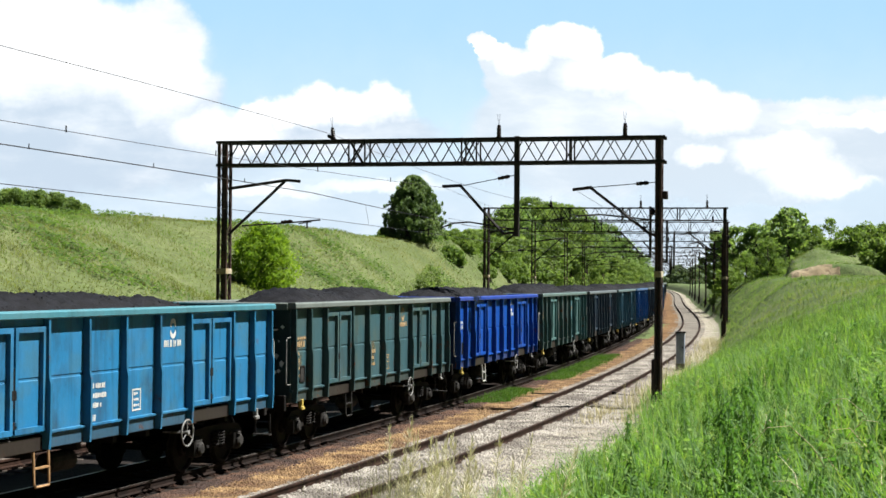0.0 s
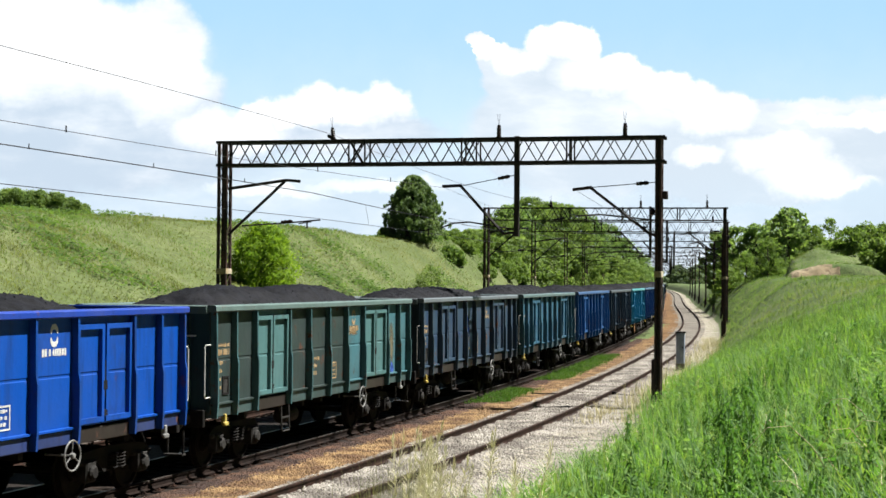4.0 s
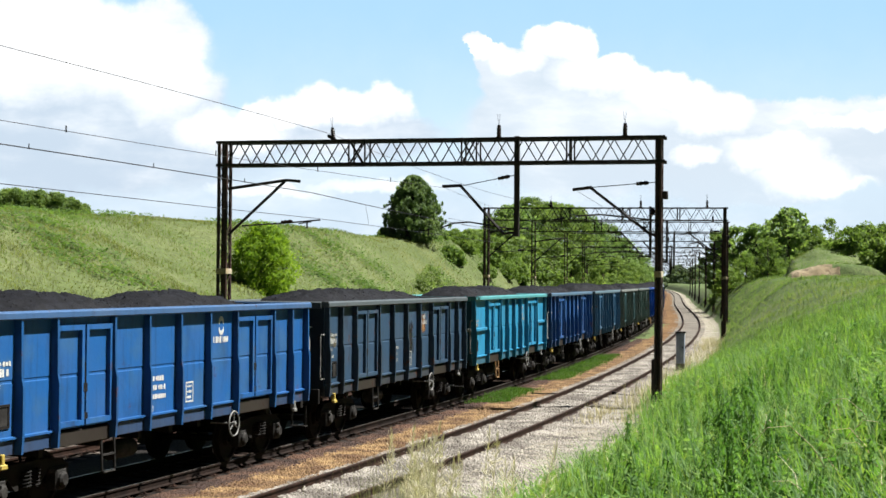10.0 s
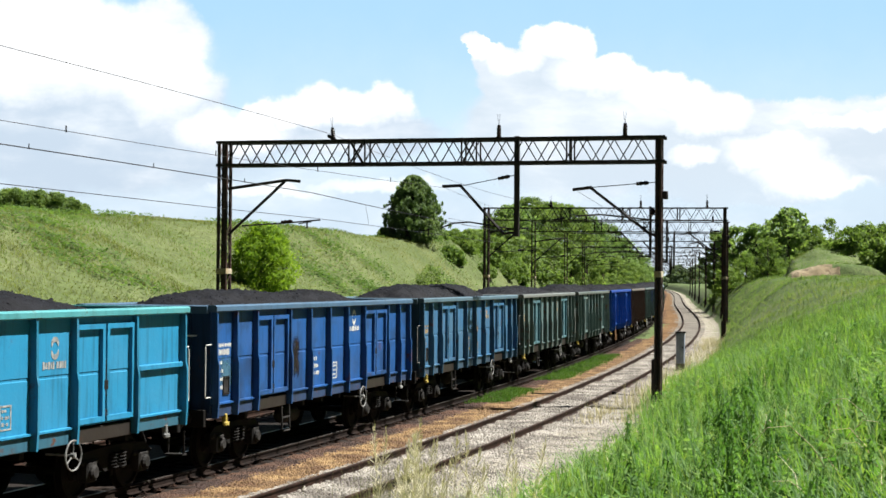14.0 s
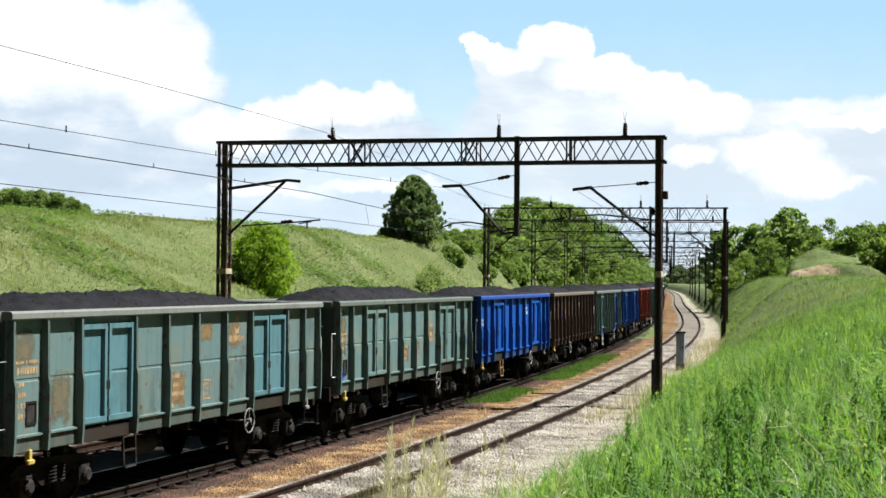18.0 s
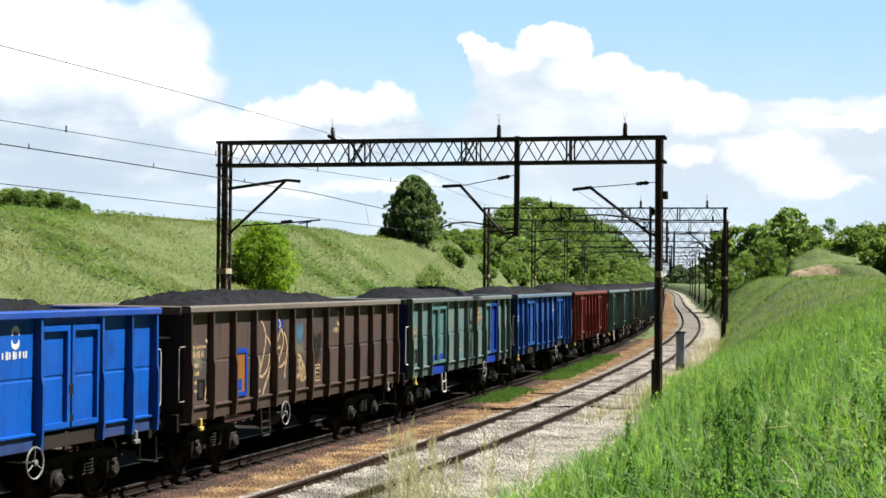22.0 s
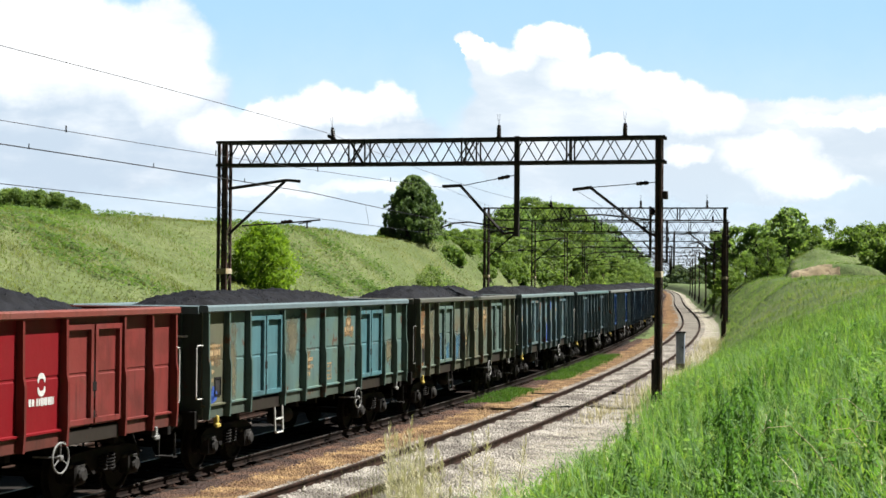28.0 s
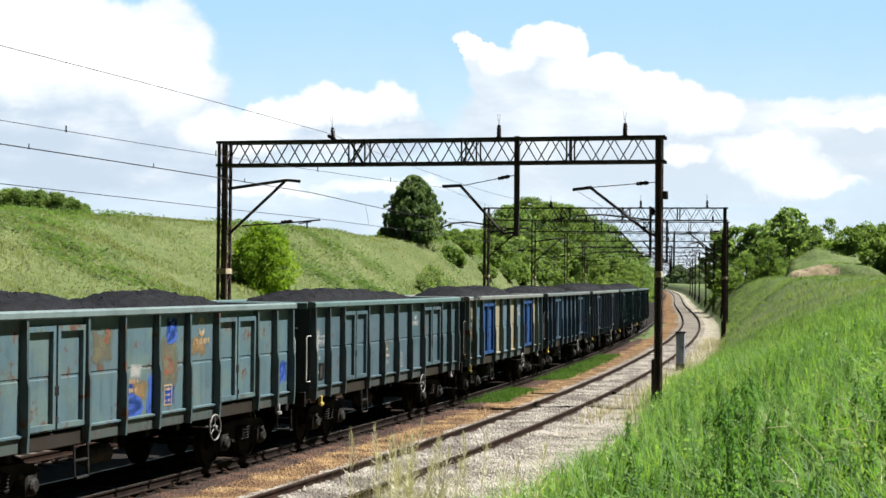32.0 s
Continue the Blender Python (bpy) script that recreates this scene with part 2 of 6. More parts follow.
class Mesh:
    """Collects vertices and faces of one mesh."""

    def __init__(self):
        self.v, self.f, self.m = [], [], []

    def add(self, vs, fs, mi=0):
        k = len(self.v)
        self.v += [tuple(p) for p in vs]
        self.f += [tuple(i + k for i in f) for f in fs]
        self.m += [mi] * len(fs)
        return self

    def box(self, x0, x1, y0, y1, z0, z1, c=0.0, mi=0):
        """A box, with edges chamfered by c in plan and height."""
        if c <= 0:
            vs = [(x, y, z) for z in (z0, z1) for x, y in ((x0, y0), (x1, y0), (x1, y1), (x0, y1))]
            return self.add(vs, [(3, 2, 1, 0), (4, 5, 6, 7), (0, 1, 5, 4), (1, 2, 6, 5), (2, 3, 7, 6), (3, 0, 4, 7)], mi)
        rings = []
        for z, d in ((z0, c), (z0 + c, 0), (z1 - c, 0), (z1, c)):
            a0, a1, b0, b1 = x0 + d, x1 - d, y0 + d, y1 - d
            rings.append([(a0 + c, b0, z), (a1 - c, b0, z), (a1, b0 + c, z), (a1, b1 - c, z), (a1 - c, b1, z), (a0 + c, b1, z), (a0, b1 - c, z), (a0, b0 + c, z)])
        return self.loft(rings, mi=mi)

    def loft(self, rings, caps=True, mi=0):
        n = len(rings[0])
        fs = [(i * n + j, i * n + (j + 1) % n, (i + 1) * n + (j + 1) % n, (i + 1) * n + j) for i in range(len(rings) - 1) for j in range(n)]
        if caps:
            fs += [tuple(range(n))[::-1], tuple(range((len(rings) - 1) * n, len(rings) * n))]
        return self.add([p for r in rings for p in r], fs, mi)

    def tube(self, pts, r, n=6, mi=0, r2=None):
        """A round bar along points, tapering to r2."""
        pts = [Vector(p) for p in pts]
        rings = []
        for i, p in enumerate(pts):
            d = (pts[min(i + 1, len(pts) - 1)] - pts[max(i - 1, 0)]).normalized()
            a = d.cross(Vector((0, 0, 1)) if abs(d.z) < 0.9 else Vector((1, 0, 0))).normalized()
            b = d.cross(a)
            q = r if r2 is None else r + (r2 - r) * i / max(1, len(pts) - 1)
            rings.append([p + (a * math.cos(k * math.tau / n) + b * math.sin(k * math.tau / n)) * q for k in range(n)])
        return self.loft(rings, mi=mi)

    def bar(self, p, q, w, h=None, mi=0):
        """A straight bar of w by h between two points."""
        p, q = Vector(p), Vector(q)
        d = (q - p).normalized()
        a = d.cross(Vector((0, 0, 1)) if abs(d.z) < 0.9 else Vector((1, 0, 0))).normalized() * (w / 2)
        b = d.cross(a).normalized() * ((h or w) / 2)
        return self.loft([[e - a - b, e + a - b, e + a + b, e - a + b] for e in (p, q)], mi=mi)

    def disc(self, c, axis, prof, n=20, mi=0):
        """A turned body: profile of (along, radius) about an axis through c."""
        c, axis = Vector(c), Vector(axis).normalized()
        a = axis.orthogonal().normalized()
        b = axis.cross(a)
        return self.loft([[c + axis * t + (a * math.cos(k * math.tau / n) + b * math.sin(k * math.tau / n)) * r for k in range(n)] for t, r in prof], mi=mi)

    def torus(self, c, axis, R, r, n=24, k=6, mi=0):
        c, axis = Vector(c), Vector(axis).normalized()
        a = axis.orthogonal().normalized()
        b = axis.cross(a)
        vs, fs = [], []
        for i in range(n):
            d = a * math.cos(i * math.tau / n) + b * math.sin(i * math.tau / n)
            vs += [c + d * (R + r * math.cos(j * math.tau / k)) + axis * (r * math.sin(j * math.tau / k)) for j in range(k)]
        for i in range(n):
            fs += [(i * k + j, i * k + (j + 1) % k, (i + 1) % n * k + (j + 1) % k, (i + 1) % n * k + j) for j in range(k)]
        return self.add(vs, fs, mi)

    def data(self, name, mats=(), smooth=False):
        me = bpy.data.meshes.new(name)
        me.from_pydata(self.v, [], self.f)
        for m in mats:
            me.materials.append(m)
        if len(mats) > 1:
            me.polygons.foreach_set("material_index", self.m)
        if smooth:
            me.polygons.foreach_set("use_smooth", [True] * len(me.polygons))
        me.update()
        return me


def part(name, mesh, material, parent, label="", at=None, smooth=False):
    """Link a mesh (a Mesh, or mesh data already made) as one object under a thing or part; the material belongs to the object."""
    if isinstance(mesh, Mesh):
        mesh = mesh.data(name, (material,), smooth)
    ob = new(name, mesh)
    if mesh.materials and mesh.materials[0] != material:
        ob.material_slots[0].link = "OBJECT"
        ob.material_slots[0].material = material
    ob.parent = parent
    if at is not None:
        ob.location = at
    if label:
        tagged(ob, label)
    return ob


def soup(name, verts, faces, mats, index=None, smooth=False):
    """A mesh object from numpy arrays of vertices and equal-sided faces."""
    me = bpy.data.meshes.new(name)
    n, k = faces.shape
    me.vertices.add(len(verts))
    me.vertices.foreach_set("co", np.ascontiguousarray(verts, dtype=np.float32).ravel())
    me.loops.add(n * k)
    me.loops.foreach_set("vertex_index", faces.astype(np.int32).ravel())
    me.polygons.add(n)
    me.polygons.foreach_set("loop_start", np.arange(0, n * k, k, dtype=np.int32))
    for m in mats:
        me.materials.append(m)
    if index is not None:
        me.polygons.foreach_set("material_index", np.asarray(index, dtype=np.int32))
    if smooth:
        me.polygons.foreach_set("use_smooth", np.ones(n, dtype=bool))
    me.update(calc_edges=True)
    me.validate()
    return new(name, me)


# ---- plan: the middle of the loaded train's track, by its length s ----
KNOT_S = (-130, -40, 0, 40, 80, 120, 170, 230, 300, 380, 520, 900, 1400)
KNOT_K = (0.0026, 0.00259, 0.00118, 0.0007, 0.00074, 0.00023, -0.00018, -0.0001, 0.0001, 0.0001, 0.00008, 0.00005, 0.0)
S = np.arange(-160.0, 1400.0, 0.5)
_k = np.interp(S, KNOT_S, KNOT_K)
TH = np.concatenate([[0], np.cumsum((_k[1:] + _k[:-1]) * 0.25)])
_i0 = int(np.argmin(abs(S)))
TH += 1.352 - TH[_i0]
CX = np.concatenate([[0], np.cumsum((np.cos(TH[1:]) + np.cos(TH[:-1])) * 0.25)])
CY = np.concatenate([[0], np.cumsum((np.sin(TH[1:]) + np.sin(TH[:-1])) * 0.25)])
CX += 3.573 - CX[_i0]
CY += 68.003 - CY[_i0]
NEAR, LEFT = 4.16, -4.25  # the other two tracks, metres to the right of the train's track


def track(s, off=0.0, z=0.0):
    """A place s along the line and off to its right."""
    th = float(np.interp(s, S, TH))
    return Vector((float(np.interp(s, S, CX)) + off * math.sin(th), float(np.interp(s, S, CY)) - off * math.cos(th), z))


def heading(s):
    return math.degrees(float(np.interp(s, S, TH)))


def smooth(a, b, x):
    t = np.clip((x - a) / (b - a), 0, 1)
    return t * t * (3 - 2 * t)


def wobble(x, y, size, seed=0.0):
    """Cheap smooth noise, about -1 to 1."""
    x, y = x / size + seed * 3.1, y / size - seed * 1.7
    return (np.sin(x * 2.1 + 1.3 * np.sin(y * 1.7)) + np.sin(y * 2.3 + 1.1 * np.sin(x * 1.9 + 2)) + 0.6 * np.sin(x * 4.7 + y * 3.9 + seed)) / 2.6


def bank_start(y):
    """Where the right bank begins, metres to the right of the train's track."""
    return 7.55 - 1.35 * smooth(36, 56, y)


def ground_z(x, y):
    """Height of the ground: a railway cutting with a broad level bed."""
    x, y = np.asarray(x, float), np.asarray(y, float)
    th = np.interp(y, CY, TH)
    off = (x - np.interp(y, CY, CX)) * np.sin(th)
    z = -0.22 + 0.025 * wobble(x, y, 1.3) + 0.015 * wobble(x, y, 0.45, 2)
    z = z - 0.12 * smooth(-6.2, -7.5, off)
    # the empty track is filled with ballast over its sleepers
    z = z + 0.045 * smooth(2.7, 3.2, off) * smooth(5.6, 5.1, off)
    # left side of the cutting, then fields
    run = np.maximum(0, -off - 8.6)
    top = 7.7 - 0.45 * smooth(94, 116, y) + 0.25 * wobble(x, y, 60, 1) + 0.012 * np.maximum(0, -off - 30)
    left = (0.40 + 0.38 * smooth(84, 128, y) + 0.75 * smooth(122, 146, y)) * run
    left = top - np.log1p(np.exp(np.clip((top - left) * 1.6, -40, 40))) / 1.6
    left = np.maximum(left, 0) * smooth(0, 1.5, run)
    left = left + (0.12 * wobble(x, y, 3.5, 3) + 0.16 * wobble(x, y, 14, 4)) * smooth(0, 5, run)
    # right side
    run = np.maximum(0, off - bank_start(y))
    slope = 0.30 + 0.05 * smooth(20, 60, y) + 0.75 * smooth(60, 130, y)
    crest = 3.3 + 0.8 * smooth(15, 110, y) - 1.6 * smooth(150, 320, y)
    right = slope * run
    right = crest - np.log1p(np.exp(np.clip((crest - right) * 1.8, -40, 40))) / 1.8
    right = np.maximum(right, 0) * smooth(0, 1.2, run)
    right = right + (0.10 * wobble(x, y, 2.6, 5) + 0.2 * wobble(x, y, 9, 6)) * smooth(0, 4, run) * smooth(4, 16, np.hypot(x, y))
    # a broken hummock: a low scarp of bare earth before a grassy rise
    edge = 131.2 + 0.5 * wobble(x, y, 1.7, 4)
    high = x - 0.21 * (y - 134) + 0.3 * wobble(x, y, 2.1, 6)
    mound = (0.5 * smooth(edge - 1.4, edge + 0.6, y) + 0.5 * smooth(132.5, 140, y)) * (1.7 * smooth(27.8, 28.8, high) + 0.9 * smooth(28.4, 31.3, high)) * (1 - smooth(143, 152, y)) * (1 - smooth(40, 48, x))
    mound = mound * (1 + 0.07 * wobble(x, y, 2.2, 8)) - 0.7 * np.exp(-(((x - 30.2) / 3.0) ** 2 + ((y - 126.5) / 3.5) ** 2))
    return z + left + right + mound


def sand(x, y):
    """Below one where the scarp's earth lies bare."""
    return np.hypot((x - 29.6) / 2.0, (y - 130.4) / 2.3) + 0.30 * wobble(x, y, 1.6, 3) + 0.22 * wobble(x, y, 0.55, 9)


def offset_of(x, y):
    th = np.interp(y, CY, TH)
    return (x - np.interp(y, CY, CX)) * np.sin(th)


# ---- ground: one sheet to the horizon ----
U = np.concatenate([-np.geomspace(3200, 46, 26), np.arange(-44, -9, 1.0), np.arange(-9, 9, 0.4), np.arange(9, 18, 0.3), np.arange(18, 28, 0.3), np.arange(28, 42, 1.0), np.geomspace(44, 3200, 26)])
V = np.concatenate([np.linspace(-600, 0, 20), np.arange(2, 24, 1.0), np.arange(24, 128, 0.5), np.arange(128, 137, 0.25), np.arange(137, 150, 1.0), np.arange(150, 330, 2.0), np.geomspace(332, 4500, 50)])
gx = np.interp(V, CY, CX)[:, None] + U[None, :]
gy = np.repeat(V[:, None], len(U), 1)
gz = ground_z(gx, gy)
ids = np.arange(len(V) * len(U)).reshape(len(V), len(U))
quads = np.stack([ids[:-1, :-1], ids[:-1, 1:], ids[1:, 1:], ids[1:, :-1]], -1).reshape(-1, 4)
fx, fy = (gx[:-1, :-1] + gx[1:, 1:]).ravel() / 2, (gy[:-1, :-1] + gy[1:, 1:]).ravel() / 2
fo = offset_of(fx, fy)
edge = fo + 0.35 * wobble(fx, fy, 1.5, 7)
kind = np.full(len(fo), 3)
kind[(edge > -7.6) & (edge < 3.0)] = 0
kind[(edge > 1.6) & (edge < 3.0)] = 5
# under the train and out to its left: the bed with shade painted in
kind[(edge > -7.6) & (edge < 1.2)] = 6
kind[(edge >= 2.9) & (edge < 5.5)] = 2
kind[(edge >= 5.3) & (edge < bank_start(fy) + 0.3)] = 1
kind[(edge > 0.75) & (edge < 1.75) & (((fy > 52) & (fy < 59)) | ((fy > 64) & (fy < 86)) | ((fy > 105) & (fy < 150)))] = 3
kind[(edge < -7.6) & (fy < 700)] = 7
kind[sand(fx, fy) < 1] = 4
ground = soup("ground", np.stack([gx, gy, gz], -1).reshape(-1, 3), quads, (G_RUST, G_PALE, G_TRACK, G_GRASS, G_EARTH, G_ORANGE, G_OILY_SHADE, G_MEADOW), kind, True)
tagged(ground, "grassy railway cutting with rust-brown and pale gravel track bed", "ground", kind="structure")


# ---- tracks ----
def rail_mesh(off, s0, s1, step):
    prof = [(-0.065, -0.165), (0.065, -0.165), (0.06, -0.15), (0.012, -0.135), (0.012, -0.045), (0.036, -0.035), (0.036, -0.004), (0.028, 0), (-0.028, 0), (-0.036, -0.004), (-0.036, -0.035), (-0.012, -0.045), (-0.012, -0.135), (-0.06, -0.15)]
    m = Mesh()
    rings = [[track(s, off + a, b) for a, b in prof] for s in np.arange(s0, s1, step)]
    m.loft(rings)
    n = len(prof)
    for i in range(len(rings) - 1):
        for j in (6, 7, 8):
            m.m[i * n + j] = 1
    return m


def railway(off, top, s0, s1, label, wood=M_SLEEPER, web=M_RAIL):
    thing = new("railway_track")
    tagged(thing, label, "railway track", "tracks in the cutting", kind="structure")
    for side in (-0.753, 0.753):
        me = rail_mesh(off + side, s0, s1, 3.0).data("rail", (web, top))
        part("rail", me, web, thing)
    sl = Mesh().box(-0.13, 0.13, -1.28, 1.28, -0.36, -0.203, 0.015).data("sleeper", (wood,))
    pad = Mesh()
    for side in (-0.753, 0.753):
        pad.box(-0.09, 0.09, side - 0.17, side + 0.17, -0.21, -0.188)
        for k in (-0.1, 0.1):
            pad.disc((0, side + k, -0.19), (0, 0, 1), [(0, 0.03), (0.02, 0.026), (0.03, 0.015)], 6)
    pads = pad.data("rail_fastening", (M_RAIL,))
    s, count = s0 + 0.3, 0
    rest = Mesh()
    while s < s1:
        if count < 130:
            ob = part("sleeper", sl, wood, thing)
            ob.matrix_basis = Matrix.Translation(track(s, off)) @ pose(0, 0, 0.004 * math.sin(s * 9), 0, 0, heading(s) + 0.8 * math.sin(s * 7))
            f = part("rail_fastening", pads, M_RAIL, ob)
        elif s < 330:
            m = Matrix.Translation(track(s, off)) @ pose(0, 0, 0, 0, 0, heading(s))
            rest.add([m @ Vector(v) for v in ((-0.13, -1.28, -0.226), (0.13, -1.28, -0.226), (0.13, 1.28, -0.226), (-0.13, 1.28, -0.226), (-0.13, -1.28, -0.3), (0.13, -1.28, -0.3), (0.13, 1.28, -0.3), (-0.13, 1.28, -0.3))],
                     [(0, 1, 2, 3), (0, 4, 5, 1), (1, 5, 6, 2), (2, 6, 7, 3), (3, 7, 4, 0)])
        count += 1
        s += 0.6
    tagged(part("far_sleepers", rest, wood, thing), kind="stuff")
    return thing


railway(0.0, M_RAILTOP, -48, 700, "rusty railway track under the coal train on brown ballast", M_DARK_SLEEPER, M_RAIL_DARK)
railway(NEAR, M_RAIL, -48, 700, "empty railway track with rusty rails on grey ballast")
railway(LEFT, M_RAIL, -48, 500, "rusty railway track behind the coal train")

# ---- overhead line ----
BEAM_TOP, BEAM_BOT = 8.21, 7.36


def gantry(s, off_l, off_r, fine=True, piecewise=False):
    """A portal over three tracks: two latticed posts, a lattice beam, one hanging post, brackets and insulators."""
    base = new("overhead_line_gantry")
    base.matrix_basis = Matrix.Translation(track(s)) @ pose(0, 0, 0, 0, 0, heading(s) - 90)
    # local x runs to the right across the tracks
    for k, off in enumerate((off_l, off_r)):
        gz0 = float(ground_z(*track(s, off).xy)) - 0.1
        post = new("post")
        post.parent = base
        post.location = (off, 0, 0)
        sx = 0.058 if k else 0.125
        for dx, dy in ((-sx, -0.2), (sx, -0.2), (-sx, 0.2), (sx, 0.2)) if fine else ((-sx, 0), (sx, 0)):
            w = 0.045
            m = Mesh().box(dx - w, dx + w, dy - 0.05, dy + 0.05, gz0, BEAM_TOP, 0.01)
            part("upright", m, M_POST, post)
        web = Mesh()
        if piecewise:
            strips = {(ax, f): (Mesh().bar((-sx * f, 0, 0), (sx * f, 0, 0.42), 0.04, 0.012) if ax else Mesh().bar((0, -0.18 * f, 0), (0, 0.18 * f, 0.42), 0.012, 0.04)).data("lacing_bar", (M_POST,)) for ax in (0, 1) for f in (-1, 1)}
        z, flip = gz0 + 0.5, 1
        while z < BEAM_TOP - 0.5:
            if piecewise:
                for d in (-1, 1):
                    part("lacing_bar", strips[1, flip], M_POST, post, at=(0, d * 0.24, z))
                    part("lacing_bar", strips[0, flip], M_POST, post, at=(d * (sx + 0.03), 0, z))
                z, flip = z + 0.42, -flip
                continue
            for dy in (-0.24, 0.24):
                web.bar((-sx * flip, dy, z), (sx * flip, dy, z + 0.42), 0.04, 0.012)
            for dx in (-sx - 0.03, sx + 0.03):
                web.bar((dx, -0.18 * flip, z), (dx, 0.18 * flip, z + 0.42), 0.012, 0.04)
            z, flip = z + 0.42, -flip
        if not piecewise:
            tagged(part("lacing", web, M_POST, post), kind="stuff")
        if k == 1:
            part("web_plate", Mesh().box(-0.06, 0.06, -0.15, 0.15, gz0 + 0.4, BEAM_TOP - 0.02), M_POST, post)
        for zz in (3.93,):
            part("band", Mesh().box(-sx - 0.055, sx + 0.055, -0.26, 0.26, zz - 0.09, zz + 0.09, 0.01), M_BAND, post, "faded yellow marking band")
        part("foundation", Mesh().box(-0.24 if not k else -0.2, 0.14 if not k else -0.07, -0.3 + 0.18 * k, 0.3 - 0.18 * k, gz0 - 0.6, 1.33 if k else gz0 + 0.6, 0.03), M_FOOT, post, "dark stained concrete foot")
        if k:
            part("switch_box", Mesh().box(0.11, 0.27, -0.2, 0.1, 6.25, 6.5, 0.02), M_STEEL_DARK, post)
            part("post_insulator", Mesh().disc((-0.19, -0.1, 5.75), (0, 0, 1), [(0, 0.05), (0.03, 0.1), (0.08, 0.06), (0.12, 0.1), (0.18, 0.06), (0.22, 0.03)], 10), M_PORCELAIN, post)
    slim = 0.05 if s < 0 else 0.03
    for dy in (-0.26, 0.26):
        for z in (BEAM_TOP - 0.05, BEAM_BOT + 0.05):
            part("chord", Mesh().box(off_l - 0.2, off_r + 0.2, dy - 0.045, dy + 0.045, z - slim, z + slim), M_STEEL_DARK, base)
    n = 16
    span = (off_r - off_l - 0.5) / n
    dl = Mesh().bar((0, 0, BEAM_BOT + 0.06), (span / 2, 0, BEAM_TOP - 0.06), 0.045, 0.03).data("diagonal", (M_STEEL_DARK,))
    dr = Mesh().bar((span / 2, 0, BEAM_TOP - 0.06), (span, 0, BEAM_BOT + 0.06), 0.045, 0.03).data("diagonal", (M_STEEL_DARK,))
    for dy, sh in ((-0.26, 0.0), (0.26, span * 0.22)):
        for i in range(n):
            for me in (dl, dr):
                part("diagonal", me, M_STEEL_DARK, base, at=(off_l + 0.25 + i * span + sh - span * 0.1, dy, 0))
    for z in (BEAM_TOP - 0.03, BEAM_BOT + 0.03):
        plan_web = Mesh()
        for i in range(n):
            a, b = (-0.24, 0.24) if i % 2 else (0.24, -0.24)
            plan_web.bar((off_l + 0.25 + i * span, a, z), (off_l + 0.25 + (i + 1) * span, b, z), 0.035, 0.02)
        part("plan_bracing", plan_web, M_STEEL_DARK, base)
    # splice frames
    for f in ((-2.94, -2.40), (0.79, 1.27), (4.15, 4.30)):
        for x in f:
            fr = Mesh()
            for dy in (-0.3, 0.3):
                fr.bar((x, dy, BEAM_BOT), (x, dy, BEAM_TOP), 0.045)
            for z in (BEAM_BOT + 0.02, BEAM_TOP - 0.02):
                fr.bar((x, -0.3, z), (x, 0.3, z), 0.04)
            part("splice_frame", fr, M_STEEL_DARK, base)
        if f[1] - f[0] > 0.3:
            fr = Mesh().bar((f[0], -0.3, BEAM_BOT), (f[1], -0.3, BEAM_TOP), 0.05).bar((f[1], -0.3, BEAM_BOT), (f[0], -0.3, BEAM_TOP), 0.05)
            part("splice_cross", fr, M_STEEL_DARK, base)
    # hanging post between the middle and near tracks
    hp = 2.52
    part("hanging_post", Mesh().box(hp - 0.08, hp + 0.08, -0.08, 0.08, 5.1, BEAM_TOP + 0.05, 0.015), M_STEEL_DARK, base)
    # brackets: a raised arm with a strut, and a steady arm
    horn = [(-0.2, 0.02), (-0.18, 0.06), (-0.1, 0.045), (-0.06, 0.07), (0.02, 0.045), (0.08, 0.07), (0.18, 0.05), (0.2, 0.02)]
    lx = off_l + 0.12
    for arm, strut, tie, steady in (
            ([(lx, 6.65), (lx + 2.02, 6.92), (lx + 2.5, 6.88)], [(lx, 5.12), (lx + 1.97, 6.88)], None, [(lx + 0.5, 5.43), (lx + 2.0, 5.52), (lx + 3.2, 5.62)]),
            ([(0.1, 6.69), (0.73, 6.71)], [(0.70, 6.70), (2.1, 5.18), (hp, 5.22)], [(0.73, 6.7), (hp, 7.04)], [(hp, 5.3), (1.0, 5.55), (0.5, 5.52), (0.1, 5.38)]),
            ([(4.3, 6.56), (4.9, 6.63)], [(4.86, 6.62), (6.7, 5.2), (off_r - 0.08, 5.12)], [(4.9, 6.63), (off_r - 0.1, 6.78)], [(off_r - 0.1, 5.6), (5.2, 5.78), (4.4, 5.74)])):
        br = new("bracket")
        br.parent = base
        part("top_arm", Mesh().tube([(a, 0, b) for a, b in arm], 0.055), M_STEEL_DARK, br)
        part("strut", Mesh().tube([(a, 0, b) for a, b in strut], 0.05), M_STEEL_DARK, br)
        part("steady_arm", Mesh().tube([(a, 0, b) for a, b in steady], 0.028), M_STEEL_DARK, br)
        ex, ez = steady[-1]
        part("clamp", Mesh().bar((ex - 0.45, 0, ez - 0.03), (ex - 0.45, 0, ez - 0.28), 0.04).bar((ex - 0.75, 0, ez - 0.12), (ex - 0.3, 0, ez - 0.06), 0.035), M_STEEL_DARK, br)
